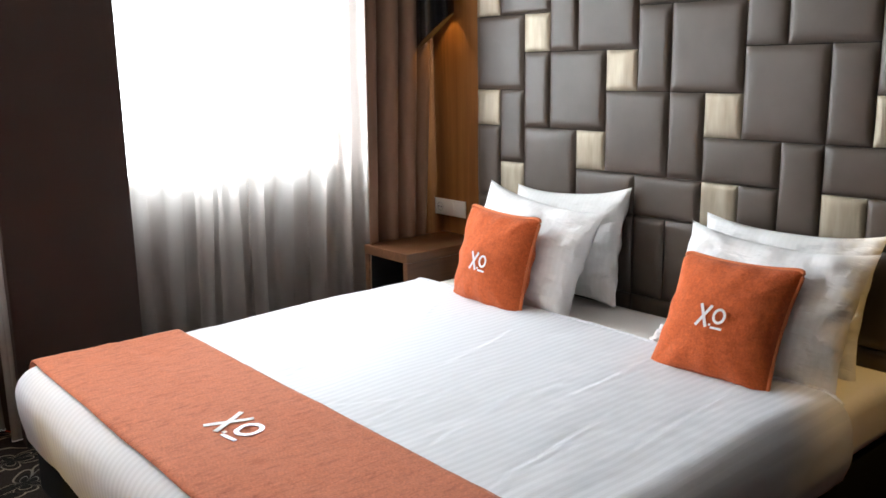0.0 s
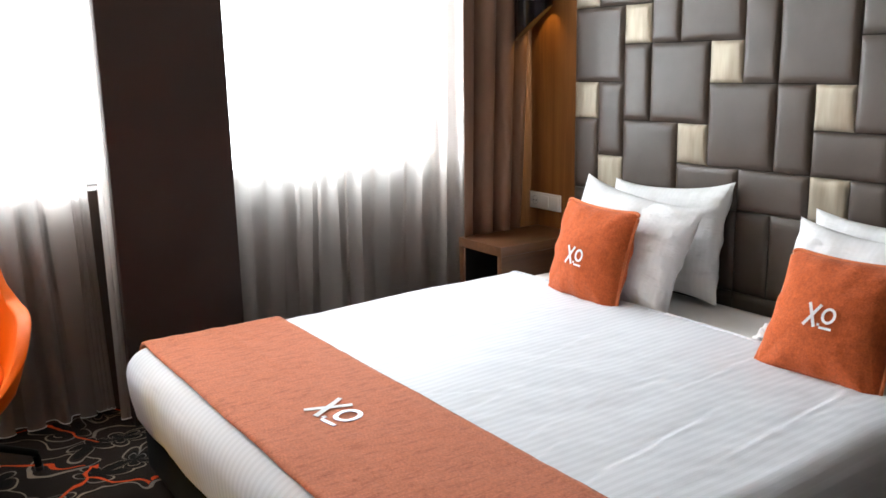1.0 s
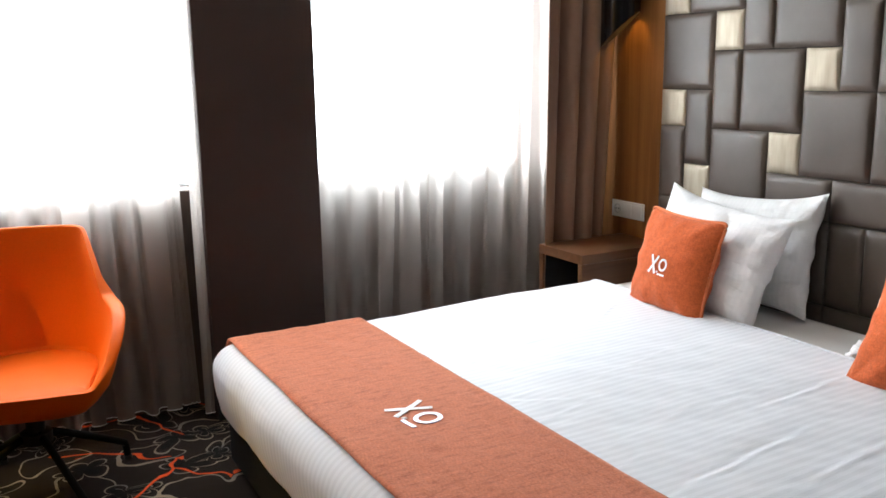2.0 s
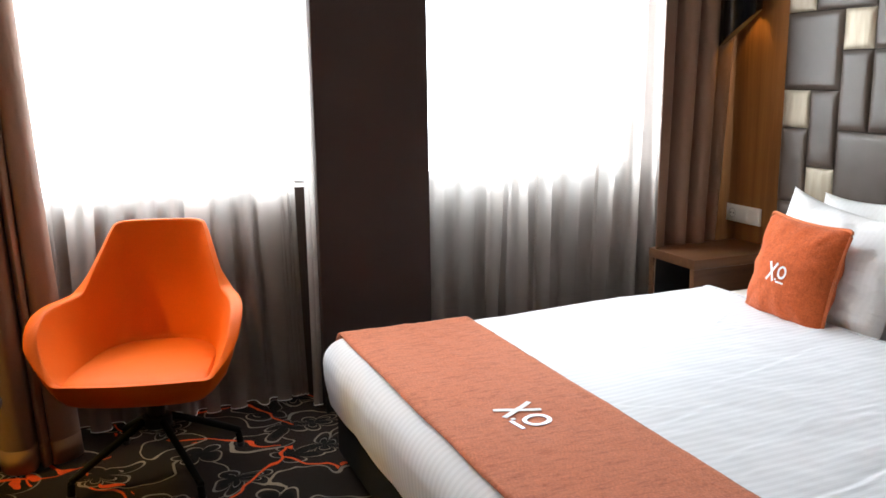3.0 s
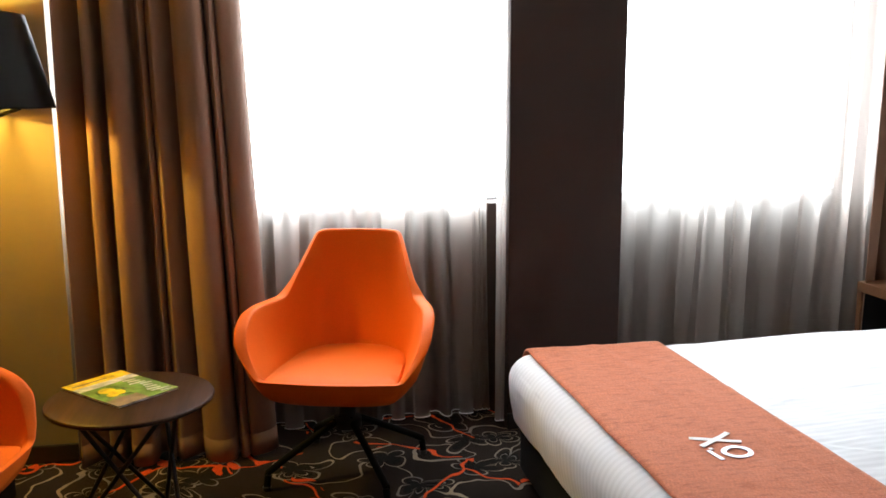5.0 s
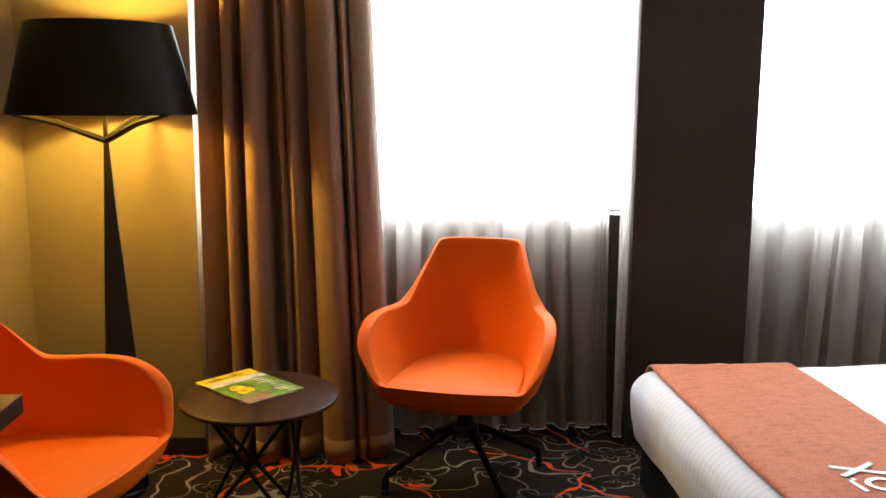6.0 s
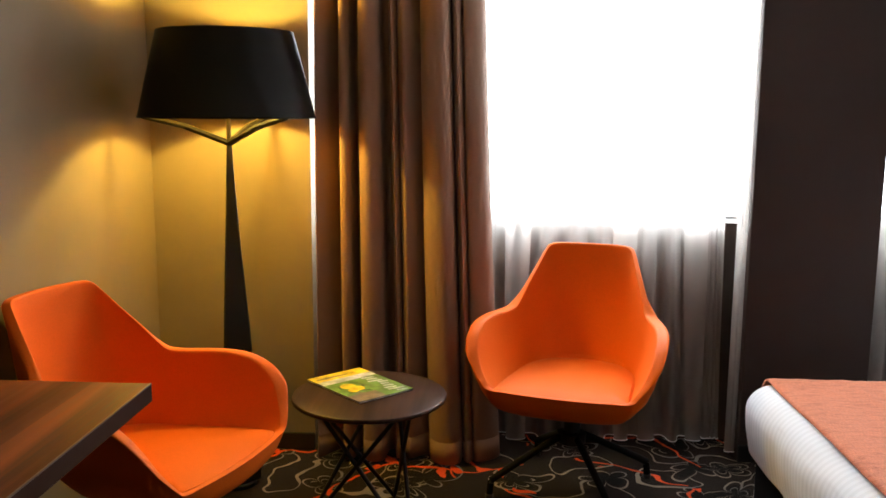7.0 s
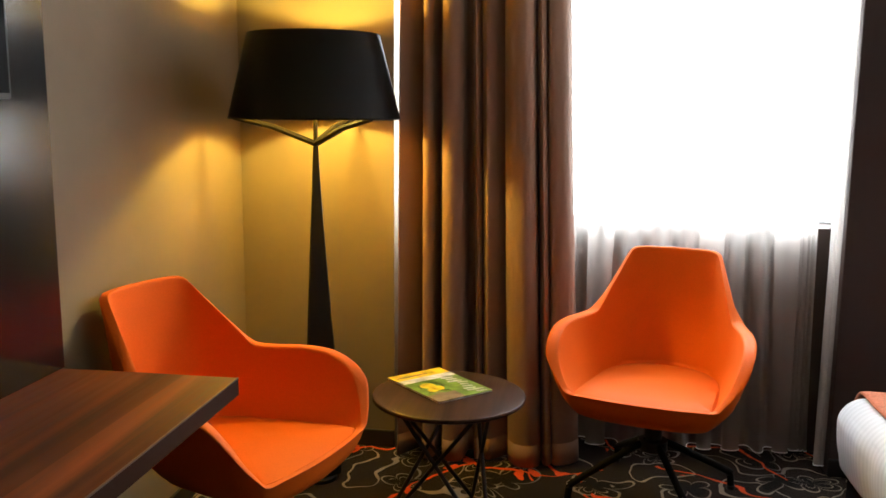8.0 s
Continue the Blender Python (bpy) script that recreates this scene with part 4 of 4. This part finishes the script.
def chair_parts(parent):
    rim, seat = half_loop(RIM), half_loop(SEAT)
    n = len(rim)
    centre = Vector((0, -0.03, 0.42))
    rows = []
    for k in range(n):
        r, s = rim[k], seat[k]
        out = Vector((r.x - centre.x, r.y - centre.y, 0)).normalized()
        tall = max(r.z - s.z, 0.0)
        f = min(tall / 0.12, 1.0)
        th = 0.018 + (0.009 + 0.018 * min(max((0.68 - r.z) / 0.05, 0.0), 1.0)) * f
        row = []
        # inside, from the seat up to the rim
        for q in (0.0, 0.12, 0.3, 0.5, 0.7, 0.86, 0.97):
            bow = math.sin(q * math.pi) * 0.012 * f
            p = s.lerp(r, q) + out * bow
            p.z = s.z + tall * q
            row.append(p)
        # the rounded rim
        for w, up in ((0.0, 0.0), (0.04, 0.6), (0.14, 0.95), (0.4, 1.0), (0.68, 0.95), (0.88, 0.75), (0.97, 0.4), (1.0, 0.0)):
            row.append(r + out * (th * w) + Vector((0, 0, up * (0.002 + 0.006 * f))))
        # outside, down to the underside
        under = Vector((s.x * 0.78, (s.y + 0.03) * 0.80 - 0.03, 0.338))
        top = r + out * th
        for q in (0.12, 0.3, 0.5, 0.7, 0.85, 0.95, 1.0):
            p = top.lerp(under, q)
            p.z = top.z + (under.z - top.z) * q
            belly = math.sin(q ** 1.3 * math.pi) * (0.022 + 0.016 * f)
            p += Vector((out.x, out.y, -0.35)) * belly
            row.append(p)
        rows.append(row)
    # the padding inside runs round softly
    for _ in range(10):
        old = [[p.copy() for p in row[:7]] for row in rows]
        for k in range(n):
            for q in range(7):
                soft = (old[(k - 2) % n][q] + old[(k + 2) % n][q] + 2 * old[k][q]) / 4
                rows[k][q] = old[k][q].lerp(soft, (0.8, 0.8, 0.8, 0.75, 0.65, 0.45, 0.15)[q] * min(max((rim[k].z - seat[k].z - 0.10) / 0.12, 0.0), 1.0))
    bm = bmesh.new()
    vs = surface(bm, rows, close_u=True)
    c = bm.verts.new((0, -0.03, 0.326))
    for k in range(n):
        bm.faces.new((vs[k][-1], vs[(k + 1) % n][-1], c))
    shell = part("shell", bm, M["chair"], parent)
    bm = bmesh.new()
    rings = []
    for q, z in ((1.0, -0.012), (0.992, 0.0), (0.96, 0.004), (0.8, 0.009), (0.5, 0.012), (0.25, 0.013)):
        ring = []
        for p in seat:
            y = (p.y + 0.03) * q - 0.03
            level = 0.412 + 0.020 * min(max((0.04 - y) / 0.33, 0.0), 1.0)
            ring.append(Vector((p.x * q, y, (p.z if q > 0.97 else level) + z)))
        rings.append(ring)
    vs = surface(bm, rings, close_v=True)
    c = bm.verts.new((0, -0.03, 0.436))
    for k in range(n):
        bm.faces.new((vs[-1][k], vs[-1][(k + 1) % n], c))
    part("seat", bm, M["chair"], parent)
    bm = bmesh.new()
    lathe(bm, [(0.0, 0.342), (0.085, 0.342), (0.085, 0.331), (0.03, 0.326), (0.03, 0.30), (0.034, 0.30), (0.034, 0.289), (0.03, 0.284), (0.03, 0.215), (0.05, 0.21), (0.05, 0.175), (0.032, 0.165), (0.0, 0.163)], 28)
    part("swivel_column", bm, M["black"], parent, "black steel swivel column")
    for k in range(4):
        a = radians(35 + 90 * k)
        d = Vector((math.cos(a), math.sin(a), 0))
        path = smooth_path([d * 0.025 + Vector((0, 0, 0.205)), d * 0.10 + Vector((0, 0, 0.172)), d * 0.285 + Vector((0, 0, 0.075)), d * 0.304 + Vector((0, 0, 0.055)), d * 0.310 + Vector((0, 0, 0.004))], 5)
        bm = bmesh.new()
        tube(bm, path, 0.0125, 10)
        leg = part("leg", bm, M["matte"], parent)
        bm = bmesh.new()
        lathe(bm, [(0.0, 0.0), (0.0135, 0.0), (0.0145, 0.004), (0.0145, 0.014), (0.012, 0.017)], 14, d * 0.31)
        part("glide", bm, M["base"], leg)


chair = thing("armchair", (-0.148, 2.822, 0), "orange felt swivel armchair on a black four-leg base", "armchair", "orange armchairs", turn=-15.5)
chair_parts(chair)
copy_thing(chair, pose(-1.386, 2.058, 0, 0, 0, 73.4))

# ---- round table with a magazine ----
table = thing("side_table", (-0.825, 2.475, 0), "round dark wood side table on black crossed wire legs", "side table")
TZ = 0.455
bm = bmesh.new()
lathe(bm, [(0.0, TZ), (0.236, TZ), (0.2425, TZ - 0.003), (0.245, TZ - 0.008), (0.243, TZ - 0.014), (0.232, TZ - 0.020), (0.0, TZ - 0.020)], 72)
part("tabletop", bm, M["table"], table)
bm = bmesh.new()
ringpts = [(0.17 * math.cos(2 * math.pi * k / 40), 0.17 * math.sin(2 * math.pi * k / 40), TZ - 0.026) for k in range(42)]
tube(bm, ringpts, 0.006, 8, False)
part("ring", bm, M["black"], table)
for k in range(3):
    a = 75 + 120 * k
    low = Vector((0.215 * math.cos(radians(a)), 0.215 * math.sin(radians(a)), 0.008))
    ends = [Vector((0.175 * math.cos(radians(a + d)), 0.175 * math.sin(radians(a + d)), TZ - 0.024)) for d in (-112, 112)]
    bm = bmesh.new()
    near = [low.lerp(e, 0.045) + Vector((0, 0, 0.004)) for e in ends]
    tube(bm, [ends[0], near[0].lerp(ends[0], 0.5), near[0], low, near[1], near[1].lerp(ends[1], 0.5), ends[1]], 0.0072, 10)
    part("wire_leg", bm, M["black"], table)

magazine = thing("magazine", (-0.868, 2.545, TZ + 0.0005), "glossy green and yellow magazine lying on the table", "magazine", turn=-46)


def print_mat(name, color):
    m = material(name, color, 0.3)
    n = Nodes(m)
    v = n.coords()
    n.base(n.ramp(n.noise(v, 22, 3), (0.35, shade(color, 0.6)), (0.65, shade(color, 1.3))))
    return m


green, yellow, white, brown = print_mat("green_print", (0.2, 0.34, 0.06)), print_mat("yellow_print", (0.95, 0.66, 0.03)), print_mat("white_print", (0.8, 0.78, 0.72)), print_mat("brown_print", (0.28, 0.2, 0.13))
# across runs along the long side
part("pages", boxed(-0.147, 0.147, -0.104, 0.104, 0.0, 0.005), white, magazine, smooth=False)
front = part("front_cover", boxed(-0.148, 0.148, -0.105, 0.105, 0.0052, 0.0060), green, magazine, "green printed cover", smooth=False)
part("title_band", boxed(-0.148, -0.088, -0.105, 0.105, 0.0061, 0.0064), yellow, front, "yellow title band", smooth=False)
part("title_bar", boxed(-0.118, -0.108, -0.09, 0.03, 0.0065, 0.0067), brown, front, smooth=False)
part("photo_patch", boxed(-0.088, -0.05, -0.105, 0.105, 0.0061, 0.0064), white, front, smooth=False)
part("photo_patch", boxed(0.085, 0.148, -0.105, 0.00, 0.0061, 0.0064), brown, front, smooth=False)
rnd = random.Random(4)
for k in range(3):
    bm = bmesh.new()
    x, y = ((0.0, -0.045), (0.035, -0.03), (0.045, -0.055))[k]
    lathe(bm, [(0.0, 0.0068), (0.026 - 0.004 * k, 0.0068), (0.026 - 0.004 * k, 0.0061)], 20, (x, y, 0))
    part("printed_spot", bm, yellow, front, smooth=False)
leaf = print_mat("dark_leaf_print", (0.05, 0.11, 0.02))
for k in range(9):
    bm = bmesh.new()
    stroke(bm, (-0.04 + 0.021 * k, 0.03 + 0.03 * rnd.random()), (-0.03 + 0.021 * k, 0.075 + 0.02 * rnd.random()), 0.009, 0.0064, 0.0006)
    part("printed_mark", bm, white, front, smooth=False)
for k in range(14):
    bm = bmesh.new()
    x, y, a = rnd.uniform(-0.035, 0.075), rnd.uniform(-0.09, 0.02), rnd.uniform(0, 3.1)
    stroke(bm, (x, y), (x + 0.03 * math.cos(a), y + 0.03 * math.sin(a)), 0.007, 0.0061, 0.0002)
    part("printed_mark", bm, leaf if k % 3 else brown, front, smooth=False)

# ---- floor lamp ----
LX, LY = -1.342, 2.775
lamp_thing = thing("floor_lamp", (LX, LY, 0), "lit black floor lamp with wide satin shade and twisted tapering column", "floor lamp", turn=0)
z0s, z1s, r0, r1 = 1.312, 1.597, 0.294, 0.225
bm = bmesh.new()
lathe(bm, [(r0 - 0.003, z0s), (r0, z0s), (r0 + 0.001, z0s + 0.006), (r0 - 0.001, z0s + 0.008), (r1, z1s), (r1 - 0.003, z1s)], 72)
drum = part("shade", bm, M["shade"], lamp_thing, "black satin drum shade")
bm = bmesh.new()
lathe(bm, [(r0 - 0.004, z0s + 0.001), (r1 - 0.004, z1s - 0.001)], 72)
part("lining", bm, M["shade_in"], drum, "gold shade lining")
bm = bmesh.new()
rows = []
for k in range(15):
    f = k / 14
    z = 0.018 + (1.225 - 0.018) * f
    w = 0.085 * min(1 - f, 0.8) ** 1.15 + 0.0095
    tw = radians(18 - 30 * f)
    rows.append([(w * math.cos(tw + 2 * math.pi * q / 3 + d), w * math.sin(tw + 2 * math.pi * q / 3 + d), z) for q in range(3) for d in (-0.12, 0.12)])
vs = surface(bm, rows, close_v=True)
bm.faces.new(vs[0])
bm.faces.new(vs[-1])
part("column", bm, M["black"], lamp_thing, "black tapering column", smooth=False)
bm = bmesh.new()
lathe(bm, [(0.0, 0.018), (0.056, 0.018), (0.06, 0.014), (0.06, 0.0), (0.0, 0.0)], 48)
part("foot_plate", bm, M["black"], lamp_thing)
for a in (183, 305 + 20, 78):
    d = Vector((math.cos(radians(a)), math.sin(radians(a)), 0))
    bm = bmesh.new()
    tube(bm, [Vector((0, 0, 1.228)), d * 0.15 + Vector((0, 0, 1.285)), d * (r0 - 0.004) + Vector((0, 0, z0s + 0.004))], [0.012, 0.011, 0.009], 6)
    part("arm", bm, M["matte"], lamp_thing)
bm = bmesh.new()
tube(bm, [(0, 0, 1.235), (0, 0, 1.40)], 0.008, 8)
part("stem", bm, M["black"], lamp_thing)
bm = bmesh.new()
bmesh.ops.create_uvsphere(bm, u_segments=20, v_segments=12, radius=0.035)
b = part("bulb", bm, M["bulb"], lamp_thing, "warm lit bulb")
b.location = (0, 0, 1.44)
light = bpy.data.lights.new("floor_lamp_light", "POINT")
light.energy, light.color, light.shadow_soft_size = LAMP_WATTS, (1.0, 0.71, 0.12), 0.05
lo = new("floor_lamp_light", light)
lo.location = (LX, LY, 1.47)

# ---- desk, wall panel, television ----
desk = thing("desk", (-1.47, 1.0, 0), "wall-mounted walnut desk with a dark edge", "desk")
DX0, DX1, DY0, DY1, DZ = -1.748 + 1.47, -1.205 + 1.47, -0.75, 0.676, 0.735
part("desktop", boxed(DX0, DX1, DY0, DY1, DZ - 0.042, DZ - 0.0004, 0.0015), [M["desk"]], desk)
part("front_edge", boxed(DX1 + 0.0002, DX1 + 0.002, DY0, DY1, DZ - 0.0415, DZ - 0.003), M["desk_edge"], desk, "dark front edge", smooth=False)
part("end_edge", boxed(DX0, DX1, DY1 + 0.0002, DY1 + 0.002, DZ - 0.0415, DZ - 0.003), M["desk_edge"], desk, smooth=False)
part("edge_band", boxed(DX1 - 0.001, DX1 + 0.0025, DY0, DY1, DZ - 0.003, DZ + 0.0002), M["edge_line"], desk, "pale edge line", smooth=False)
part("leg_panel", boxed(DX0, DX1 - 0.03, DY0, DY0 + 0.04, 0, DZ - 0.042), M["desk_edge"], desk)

board = thing("wall_board", (-1.69, 0.95, DZ), "tall glossy black board behind the television", "wall board")
part("board", boxed(-0.058, 0.055, -1.3, 0.73, 0.0005, 1.6, 0.003), M["gloss"], board)
tv = thing("television", (-1.618, 0.9, 1.36), "switched-off black flat television on the glossy board", "television")
tv_body = part("body", boxed(-0.015, 0.028, -0.62, 0.588, 0.0, 0.70, 0.004), M["black"], tv)
part("screen", boxed(0.0285, 0.030, -0.61, 0.578, 0.012, 0.69), M["screen"], tv_body, "dark glass screen", smooth=False)
